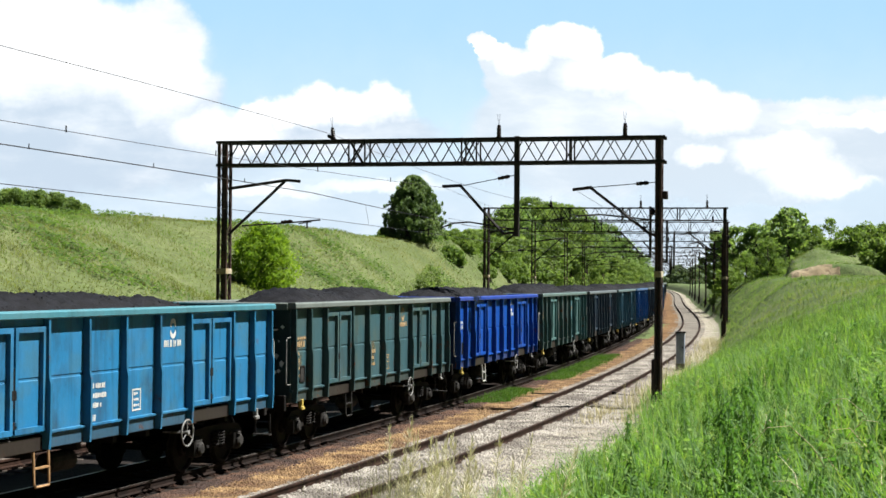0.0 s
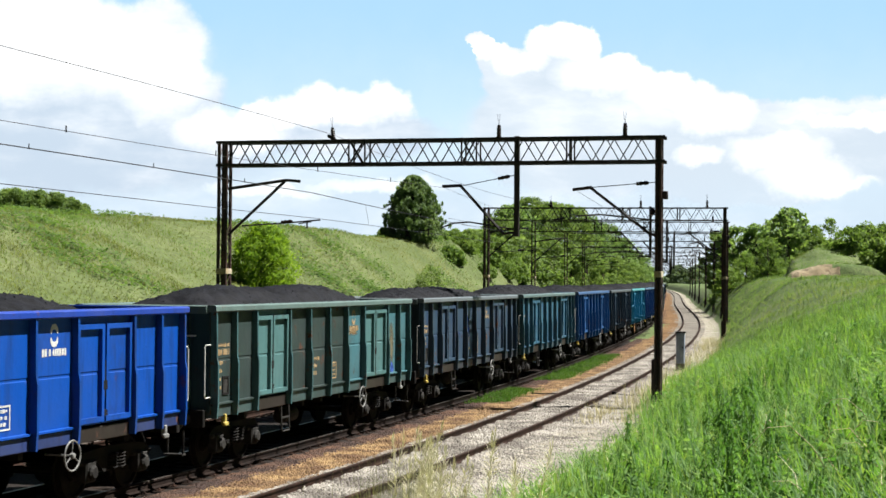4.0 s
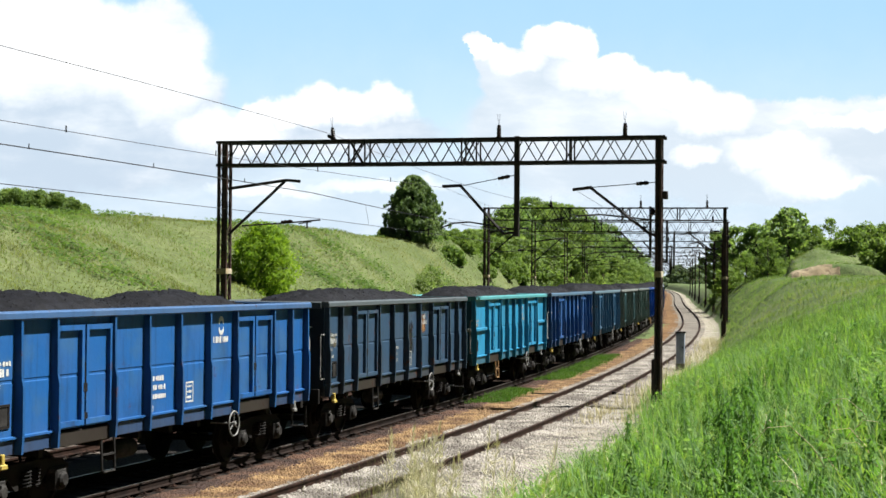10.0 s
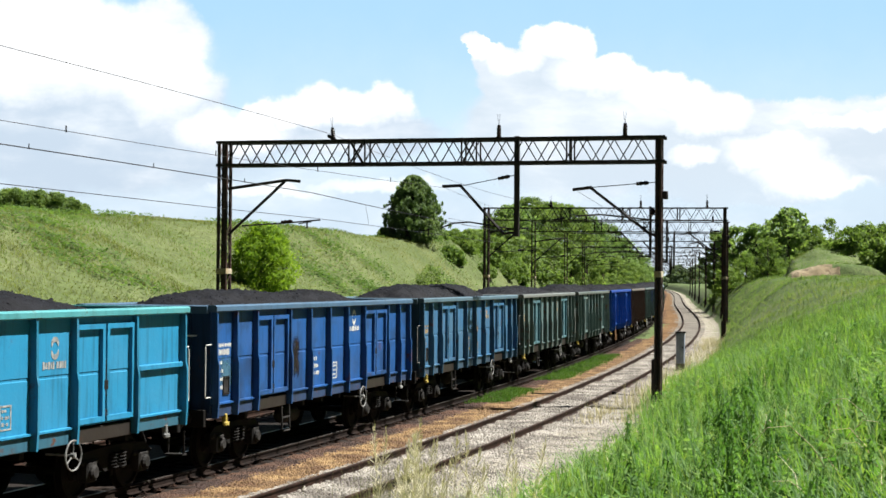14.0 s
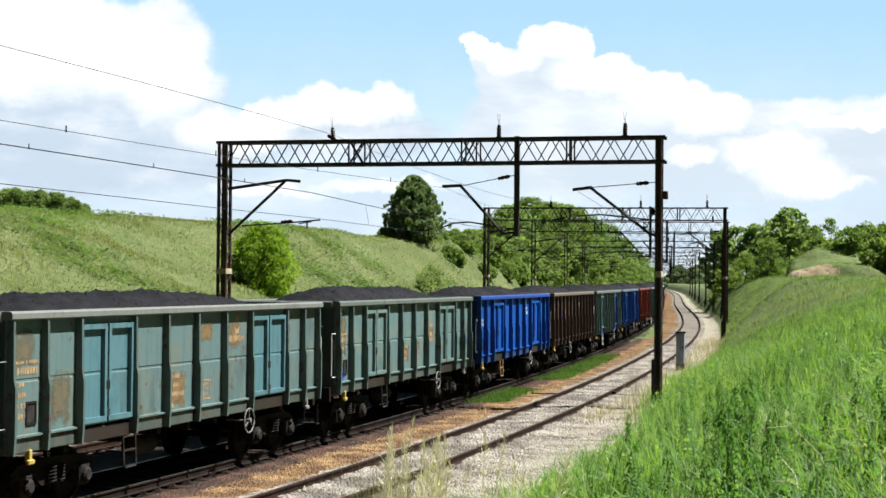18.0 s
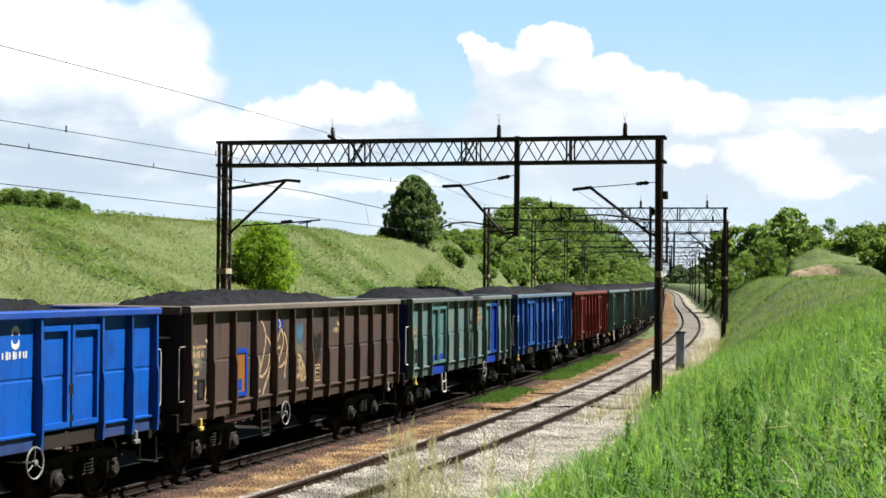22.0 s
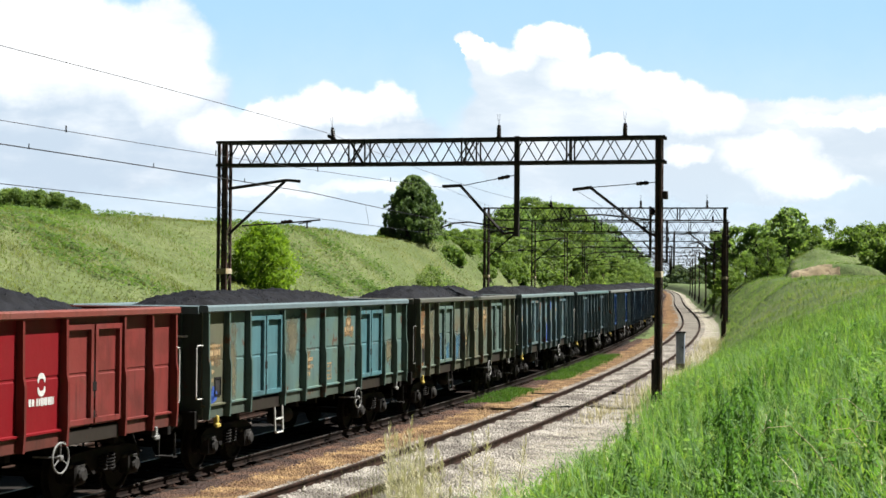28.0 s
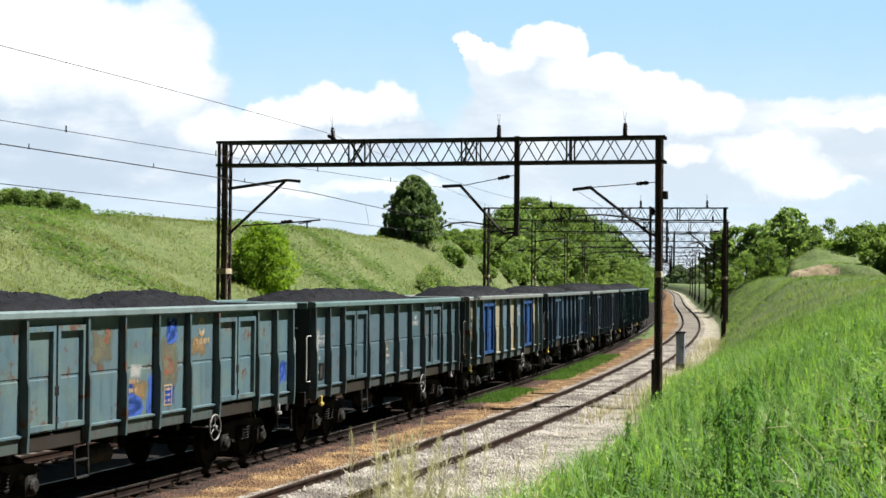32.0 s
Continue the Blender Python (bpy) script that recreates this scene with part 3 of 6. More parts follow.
        if tie:
            part("tie_wire", Mesh().tube([(a, 0, b) for a, b in tie], 0.014, 5), M_WIRE, br)
            (ax, az), (bx, bz) = tie
            part("insulator", Mesh().disc((bx - 0.42, 0, bz - 0.42 * (bz - az) / (bx - ax)), (bx - ax, 0, bz - az), horn, 10), M_PORCELAIN, br)
        else:
            part("insulator", Mesh().disc((ex - 1.15, 0, ez - 0.06), (1, 0, 0.08), horn, 10), M_PORCELAIN, br)
    for x, tilt in ((-3.55, -0.12), (1.93, 0.0), (5.93, 0.01)):
        ins = Mesh().disc((x, 0, BEAM_TOP), (tilt, 0, 1), [(0, 0.10), (0.04, 0.10), (0.05, 0.06), (0.09, 0.075), (0.12, 0.062), (0.16, 0.075), (0.19, 0.062), (0.23, 0.075), (0.26, 0.062), (0.30, 0.075), (0.33, 0.06), (0.40, 0.055), (0.42, 0.02)], 10)
        part("top_insulator", ins, M_PORCELAIN, base)
        if tilt < 0:
            part("top_insulator", Mesh().disc((x - 0.02, 0, BEAM_TOP + 0.05), (-0.9, 0, 0.55), [(0, 0.05), (0.05, 0.07), (0.1, 0.05), (0.15, 0.07), (0.22, 0.03)], 10), M_PORCELAIN, base)
        for d in (-0.05, 0.03):
            part("spark_horn", Mesh().tube([(x + tilt * 0.4, 0, BEAM_TOP + 0.40), (x + tilt * 0.5 + d * 0.6, 0, BEAM_TOP + 0.58), (x + tilt * 0.5 + d, 0, BEAM_TOP + 0.76)], 0.006, 4), M_WIRE, base)
    return tagged(base, "black latticed steel overhead line gantry spanning three tracks", "gantry", "gantries along the railway")


GANTRY_S = (-16.25, 33.0, 57.0, 87.0, 118.0, 150.0, 185.0, 225.0, 270.0, 320.0)
for i, gs in enumerate(GANTRY_S):
    gantry(gs, -7.3 if i == 0 else -7.6, 7.0, i < 2, i < 2)


def wire_thing(off, label, first, hang, low):
    """Carrying wire, contact wire and droppers over one track."""
    th = new("overhead_wires")
    tagged(th, label, "overhead wires", "wires over the tracks")
    stops = ((-75.0,) if first else ()) + GANTRY_S
    carry, touch = [], []
    for a, b in zip(stops, stops[1:]):
        for k in range(8):
            f = k / 8
            sag = 4 * f * (1 - f)
            carry.append(track(a + (b - a) * f, off, hang - (low * sag if a < -16.5 else (0.3 if off < 0 else 0.7) * sag * min(1, (b - a) / 55) ** 2)))
            touch.append(track(a + (b - a) * f, off + 0.15 * math.cos(math.pi * f), 5.67 + (0.09 * (1 - f) if a < -16.5 else 0.0) - 0.03 * sag))
        for k in range(1, 8, 2) if a > -17 or off < 0 else ():
            p, q = carry[-8 + k], touch[-8 + k]
            part("dropper", Mesh().tube([p, q], 0.005, 4), M_WIRE, th)
    for k in range(9) if first else ():
        p = track(-72 + 6.2 * k, off, hang - low * 4 * (3 + 6.2 * k) / 58.75 * (1 - (3 + 6.2 * k) / 58.75))
        part("wire_clip", Mesh().box(-0.01, 0.01, -0.012, 0.012, -0.02, 0.10, 0.003), M_WIRE, th, at=p)
    part("carrying_wire", Mesh().tube(carry, 0.013 if off < 0 else 0.006, 5), M_WIRE, th)
    part("contact_wire", Mesh().tube(touch if off != 0.15 else touch[8:], 0.009 if off < 0 else 0.006, 5), M_WIRE, th)
    return th


wire_thing(LEFT, "dark overhead contact wire hung from its carrying wire", True, 6.5, 0.0)
wire_thing(0.15, "thin overhead contact wire hung from its carrying wire", True, 6.65, 0.42)
wire_thing(NEAR + 0.3, "overhead contact wire over the empty track", False, 6.5, 0.0)
for off in (-3.6,):
    th = tagged(new("feeder_line"), "thin feeder wire on the gantry tops", "wire", "wires over the tracks")
    pts = []
    stops = (-75.0,) + GANTRY_S
    for a, b in zip(stops, stops[1:]):
        pts += [track(a + (b - a) * k / 8, off, 8.4 - (0.0 if a < -17 else 2.4 * k / 8 * (1 - k / 8) * min(1, (b - a) / 55) ** 2)) for k in range(8)]
    part("feeder_wire", Mesh().tube(pts, 0.008, 5), M_WIRE, th)

# bonding cable from the near mast to the rail
bond = tagged(new("bonding_cable"), "dark bonding cable lying on the gravel between mast and rail", "cable")
part("cable", Mesh().tube([track(-14.0, 6.9, 0.05), track(-11.6, 6.5, -0.13), track(-11.3, 5.9, -0.15), track(-11.4, 5.4, -0.16), track(-11.5, 4.95, -0.1)], 0.022, 6), M_UNDER, bond)
part("cable", Mesh().tube([track(-11.5, 3.36, -0.1), track(-11.6, 3.0, -0.15), track(-11.65, 2.6, -0.16), track(-11.5, 2.15, -0.16)], 0.022, 6), M_UNDER, bond)
part("clamp", Mesh().box(-0.08, 0.08, -0.06, 0.06, -0.05, 0.05, 0.01), M_UNDER, bond, at=track(-11.5, 4.97, -0.09))

# ---- the coal train ----
HALF, HW, RIM, SILL = 6.42, 1.34, 3.20, 1.05
PITCH = 14.04
SHARED = {}


def shared(key, make, material, smooth=False):
    """Mesh data that alike parts of all wagons share."""
    if key not in SHARED:
        SHARED[key] = make().data(key.split("/")[0], (material,), smooth)
    return SHARED[key]


LAYOUTS = {
    "double": ("p1.06", "p1.06", "d1.88", "p1.26", "p1.26", "p1.26", "p1.26", "d1.88", "p1.0", "p0.96"),
    "wide": ("w2.05", "d2.1", "p1.2", "p1.2", "p1.2", "p1.2", "d2.0", "w1.9"),
    "plain": tuple("p1.07" for _ in range(12)),
}


def sheet(x0, x1, prof):
    """A pressed sheet: one outline of (y, z) drawn along the wall."""
    return Mesh().loft([[(x, a, b) for a, b in prof] for x in (x0, x1)])


def ring(x0, x1, z0, z1, w, y0, y1):
    """A rectangular frame of bars w wide."""
    m = Mesh()
    loops = [[(a, y, b) for a, b in ((x0 + d, z0 + d), (x1 - d, z0 + d), (x1 - d, z1 - d), (x0 + d, z1 - d))] for d, y in ((0, y0), (w, y0), (w, y1), (0, y1))]
    vs = [p for lp in loops for p in lp]
    fs = [(k * 4 + i, k * 4 + (i + 1) % 4, (k + 1) % 4 * 4 + (i + 1) % 4, (k + 1) % 4 * 4 + i) for k in range(4) for i in range(4)]
    return m.add(vs, fs)


def side_panel(w):
    """Side sheet with a pressed crease half way up and a folded lip over the sill."""
    z0, z1 = SILL + 0.24, RIM - 0.1
    return sheet(0, w, [(0.012, z0), (0.012, z1), (-0.012, z1), (-0.012, 2.18), (-0.002, 2.165), (-0.002, 2.135), (-0.012, 2.12), (-0.012, z0 + 0.04), (-0.075, z0 + 0.03), (-0.075, z0)])


def sill_piece(w):
    m = Mesh().box(0, w, -0.05, 0.05, SILL, SILL + 0.235, 0.012)
    return m


def rib():
    """Side post: deeper below the middle crease, stepping back above it."""
    prof = ((SILL, 0.145), (SILL + 0.3, 0.165), (2.06, 0.165), (2.2, 0.135), (RIM - 0.1, 0.125))
    return Mesh().loft([[(-0.034, 0, z), (-0.030, -d, z), (0.030, -d, z), (0.034, 0, z)] for z, d in prof])


def door_leaf(w):
    z0, z1 = SILL + 0.25, RIM - 0.22
    return sheet(0.02, w - 0.02, [(0.015, z0), (0.015, z1), (-0.015, z1), (-0.015, 2.18), (-0.004, 2.165), (-0.004, 2.135), (-0.015, 2.12), (-0.015, z0)])


def door_frame(w):
    return ring(0.03, w - 0.03, SILL + 0.29, RIM - 0.245, 0.085, -0.085, 0.0)


def latch():
    m = Mesh().tube([(0, -0.07, 1.75), (0, -0.07, 2.35)], 0.022, 6)
    m.box(-0.07, 0.07, -0.09, -0.04, 1.86, 2.02, 0.01)
    m.box(-0.04, 0.09, -0.085, -0.04, 1.42, 1.54, 0.01)
    return m


def rim_bar():
    prof = [(-0.12, -0.13), (-0.15, -0.11), (-0.15, -0.03), (-0.12, 0.0), (0.03, 0.0), (0.05, -0.03), (0.05, -0.13)]
    return Mesh().loft([[(x, a, RIM + b) for a, b in prof] for x in (-HALF - 0.04, HALF + 0.04)])


def end_wall():
    m = Mesh().box(-0.015, 0.015, -HW, HW, SILL + 0.1, RIM - 0.1)
    return m


def end_rim():
    prof = [(-0.09, -0.16), (-0.09, -0.02), (-0.06, 0.0), (0.05, 0.0), (0.06, -0.02), (0.06, -0.16)]
    return Mesh().loft([[(a, y, RIM + b) for a, b in prof] for y in (-HW + 0.04, HW - 0.04)])


def end_rib():
    return Mesh().loft([[(0, -0.07, SILL + 0.1), (-0.13, -0.05, SILL + 0.1), (-0.13, 0.05, SILL + 0.1), (0, 0.07, SILL + 0.1)],
                        [(0, -0.06, RIM - 0.16), (-0.06, -0.04, RIM - 0.16), (-0.06, 0.04, RIM - 0.16), (0, 0.06, RIM - 0.16)]])


def underframe():
    m = Mesh().box(-HALF, HALF, -HW + 0.02, HW - 0.02, 1.16, 1.24)
    for y in (-0.35, 0.35):
        m.box(-HALF, HALF, y - 0.09, y + 0.09, 0.86, 1.16)
    for x in (-4.5, -2.6, -1.2, 0, 1.2, 2.6, 4.5):
        m.box(x - 0.07, x + 0.07, -HW + 0.05, HW - 0.05, 0.92, 1.16)
    for x in (-HALF - 0.12, HALF + 0.0):
        m.box(x, x + 0.12, -1.28, 1.28, 0.88, 1.22, 0.015)
    return m


def buffer_piece():
    m = Mesh().disc((0, 0, 0), (-1, 0, 0), [(0, 0.15), (0.04, 0.15), (0.05, 0.11), (0.32, 0.105), (0.33, 0.085), (0.48, 0.085), (0.5, 0.20), (0.54, 0.23), (0.57, 0.21), (0.585, 0.1)], 16)
    return m


def coupling():
    m = Mesh().box(-0.42, 0, -0.06, 0.06, -0.06, 0.06, 0.015)
    m.tube([(-0.35, 0, 0.05), (-0.46, 0, -0.02), (-0.48, 0, -0.14), (-0.40, 0, -0.18)], 0.035)
    m.tube([(-0.38, -0.05, -0.1), (-0.5, -0.05, -0.28), (-0.6, -0.05, -0.2)], 0.02)
    m.tube([(-0.38, 0.05, -0.1), (-0.5, 0.05, -0.28), (-0.6, 0.05, -0.2)], 0.02)
    return m


def hose():
    return Mesh().tube([(0, 0, 0), (-0.2, 0, -0.05), (-0.32, 0.02, -0.25), (-0.4, 0.05, -0.42), (-0.5, 0.06, -0.45)], 0.028, 6)


def handrail():
    return Mesh().tube([(0.02, 0, 0), (-0.24, 0, 0.0), (-0.27, 0, 0.05), (-0.27, 0, 0.95), (-0.24, 0, 1.0), (0.02, 0, 1.0)], 0.015, 6)


def corner_step():
    m = Mesh().bar((0, -0.16, 0), (0, -0.16, -0.42), 0.04, 0.015).bar((0, 0.16, 0), (0, 0.16, -0.42), 0.04, 0.015)
    m.box(-0.06, 0.1, -0.19, 0.19, -0.44, -0.41)
    return m


def door_step():
    """A stirrup of bent bar with one rung half way."""
    m = Mesh().tube([(-0.22, 0, 0), (-0.22, -0.02, -0.5), (-0.19, -0.03, -0.55), (0.19, -0.03, -0.55), (0.22, -0.02, -0.5), (0.22, 0, 0)], 0.024, 6)
    return m.bar((-0.22, -0.01, -0.26), (0.22, -0.01, -0.26), 0.05, 0.03)


def brake_wheel():
    m = Mesh().torus((0, 0, 0), (0, 1, 0), 0.24, 0.016)
    for a in (90, 210, 330):
        m.tube([(0, 0.01, 0), (0.24 * math.cos(radians(a)), 0, 0.24 * math.sin(radians(a)))], 0.012, 5)
    m.disc((0, 0.03, 0), (0, -1, 0), [(0, 0.05), (0.06, 0.05), (0.07, 0.03)], 10)
    m.tube([(0, 0.02, 0), (0, 0.5, 0.0)], 0.02, 6)
    return m


def bogie_frame():
    m = Mesh()
    for k in (-1, 1):
        pts = [(-1.25, 0.50), (-1.05, 0.64), (-0.6, 0.64), (-0.35, 0.42), (0.35, 0.42), (0.6, 0.64), (1.05, 0.64), (1.25, 0.50), (1.25, 0.68), (1.05, 0.80), (0.4, 0.84), (-0.4, 0.84), (-1.05, 0.80), (-1.25, 0.68)]
        m.loft([[(x, k * 1.0 + d, z) for x, z in pts] for d in (-0.06, 0.06)])
    m.box(-0.25, 0.25, -1.0, 1.0, 0.50, 0.80, 0.03)
    m.disc((0, 0, 0.8), (0, 0, 1), [(0, 0.2), (0.1, 0.2)], 14)
    return m


def springs():
    return Mesh().tube([(0.085 * math.cos(i * 0.8), 0.085 * math.sin(i * 0.8), 0.44 + 0.007 * i) for i in range(41)], 0.02, 5)


def axle_box():
    m = Mesh().box(-0.16, 0.16, -0.12, 0.10, -0.17, 0.19, 0.03)
    m.disc((0, -0.11, 0), (0, -1, 0), [(0, 0.13), (0.05, 0.13), (0.08, 0.09)], 12)
    m.box(-0.30, 0.30, -0.07, 0.06, 0.12, 0.2, 0.02)
    return m


def wheelset():
    m = Mesh().disc((0, -1.0, 0), (0, 1, 0), [(0, 0.065), (2.0, 0.065)], 10)
    for k in (-1, 1):
        m.disc((0, k * 0.685, 0), (0, k, 0), [(0.0, 0.49), (0.03, 0.49), (0.04, 0.462), (0.135, 0.455), (0.14, 0.40), (0.09, 0.38), (0.08, 0.16), (0.15, 0.13), (0.15, 0.06)], 28)
        m.disc((0, k * 0.685, 0), (0, -k, 0), [(0, 0.40), (-0.02, 0.38), (-0.03, 0.15), (0.03, 0.12), (0.04, 0.06)], 28)
    return m


def brake_shoe():
    return Mesh().box(-0.06, 0.06, -0.05, 0.05, -0.2, 0.2, 0.02).bar((0, 0, 0.15), (0.1, 0, 0.42), 0.04)


def reservoir():
    return Mesh().disc((-0.45, 0, 0), (1, 0, 0), [(0, 0.05), (0.03, 0.14), (0.08, 0.17), (0.82, 0.17), (0.87, 0.14), (0.9, 0.05)], 14)


def coal_mesh(seed):
    """A load heaped in two humps, lumpy, a little over the rim."""
    nx, ny = 120, 26
    x = np.linspace(-HALF + 0.06, HALF - 0.06, nx)[:, None] + np.zeros((1, ny))
    y = np.linspace(-HW + 0.05, HW - 0.05, ny)[None, :] + np.zeros((nx, 1))
    r = random.Random(seed)
    c, w, h = r.uniform(-0.9, 0.1), r.uniform(4.5, 5.4), r.uniform(0.42, 0.54)
    dip, dh = r.uniform(-1.5, 2.5), r.uniform(0.0, 0.16)
    cut = 1 - np.clip(abs(y) / HW, 0, 1) ** 2.4
    bump = h * np.exp(-(abs(x - c) / w) ** 7) - dh * np.exp(-((x - dip) / 0.9) ** 2)
    z = RIM - 0.30 + (bump + 0.10) * cut
    z = z + 0.05 * wobble(x, y, 1.6, seed + 9) * cut + 0.04 * wobble(x, y, 0.5, seed) + 0.03 * wobble(x, y, 0.17, seed + 3) + np.random.RandomState(seed).uniform(-0.028, 0.028, z.shape)
    ids = np.arange(nx * ny).reshape(nx, ny)
    f = np.stack([ids[:-1, :-1], ids[1:, :-1], ids[1:, 1:], ids[:-1, 1:]], -1).reshape(-1, 4)
    # skirt down into the wagon
    low = np.stack([x, y, np.full_like(z, 1.3)], -1)
    top = np.stack([x, y, z], -1)
    border = np.concatenate([ids[:, 0], ids[-1, 1:], ids[-2::-1, -1], ids[0, -2:0:-1]])
    nb = len(border)
    vs = np.concatenate([top.reshape(-1, 3), low.reshape(-1, 3)[border]])
    k = np.arange(nb)
    sk = np.stack([border, nx * ny + k, nx * ny + (k + 1) % nb, border[(k + 1) % nb]], -1)
    return vs, np.concatenate([f, sk])


def arc(cx, cz, rad, wide, a0, a1):
    """A flat crescent that tapers at both ends."""
    rings = []
    for i in range(13):
        a = radians(a0 + (a1 - a0) * i / 12)
        w = wide * (0.15 + math.sin(math.pi * (i + 0.5) / 13)) / 2
        c, d = math.cos(a), math.sin(a)
        rings.append([(cx + c * (rad - w), -0.002, cz + d * (rad - w)), (cx + c * (rad + w), -0.002, cz + d * (rad + w)), (cx + c * (rad + w), 0.002, cz + d * (rad + w)), (cx + c * (rad - w), 0.002, cz + d * (rad - w))])
    return Mesh().loft(rings)


def marks(wall, r, ink, low=0.0):
    """Stencilled lettering too worn to read: rows of bars on the outer face, a badge over a bar, and the notice plate."""
    y = -HW - 0.0155

    def bar(x, z, w, h):
        """One stencilled row: blocks of letter width on a hair-thin line."""
        rings, end = [], x + w
        while x < end - 0.03:
            c = min(r.uniform(0.03, 0.075), end - x)
            b = r.uniform(0.0, 0.016)
            for px, top, low in ((x, z - h / 2 + 0.002, z - h / 2 - 0.002), (x + 0.001, z - b, z - h + b), (x + c - 0.001, z - b, z - h + b), (x + c, z - h / 2 + 0.002, z - h / 2 - 0.002)):
                rings.append([(px, -0.002, low), (px, 0.002, low), (px, 0.002, top), (px, -0.002, top)])
            x += c + r.choice((0.014, 0.016, 0.02, 0.06))
        part("stencil_bar", Mesh().loft(rings), ink, wall, at=(0, y, 0))

    bar(-6.2, 2.46, 0.74, 0.075)
    bar(-6.2, 2.355, 0.70, 0.13)
    for i in range(4):
        bar(-6.2, 2.13 - 0.16 * i, 0.30 + 0.22 * r.random(), 0.085)
    for i in range(3):
        bar(-0.98, 1.98 - 0.16 * i, 0.42 + 0.25 * r.random(), 0.095)
    bar(-0.98, 1.46, 0.2, 0.11)
    part("stencil_bar", ring(0.48, 0.80, 1.42, 1.80, 0.03, -0.002, 0.002), ink, wall, at=(0, y, 0))
    for i in range(3):
        bar(0.535, 1.745 - 0.1 * i, 0.2, 0.06)
    bar(1.66, 2.60 - low, 0.72, 0.13)
    for a, b in ((0.045, 20), (-0.045, 200)):
        part("badge", arc(2.02, 2.80 - low + a, 0.095, 0.075, b - 30, b + 170), ink, wall, at=(0, y, 0))
    part("notice_plate", ring(-5.84, -5.54, 1.46, 1.82, 0.035, -0.02, 0.0), M_UNDER, wall, at=(0, -HW - 0.012, 0))
    part("notice_plate", Mesh().box(-5.80, -5.58, -0.006, 0.0, 1.50, 1.78), M_AXLE, wall, at=(0, -HW - 0.012, 0))


WHEELS = []
HEAPS = {}


def bogie(parent, x):
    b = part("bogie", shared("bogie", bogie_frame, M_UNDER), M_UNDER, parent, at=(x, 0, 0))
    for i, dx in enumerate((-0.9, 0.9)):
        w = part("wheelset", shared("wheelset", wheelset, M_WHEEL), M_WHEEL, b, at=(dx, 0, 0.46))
        WHEELS.append((i, w))
        for k in (-1, 1):
            a = part("axle_box", shared("axle_box", axle_box, M_AXLE), M_AXLE, b, at=(dx, k * 1.03, 0.47))
            a.rotation_euler = (0, 0, 0 if k < 0 else math.pi)
    for k in (-1, 1):
        for x in (-0.13, 0.13):
            part("spring", shared("spring", springs, M_UNDER), M_UNDER, b, at=(x, k * 1.1, 0))
        part("brake_block", shared("brake_block", brake_shoe, M_UNDER), M_UNDER, b, at=(-0.38, k * 0.75, 0.46))
        part("brake_block", shared("brake_block", brake_shoe, M_UNDER), M_UNDER, b, at=(0.38, k * 0.75, 0.46)).rotation_euler = (0, 0, math.pi)
    return b


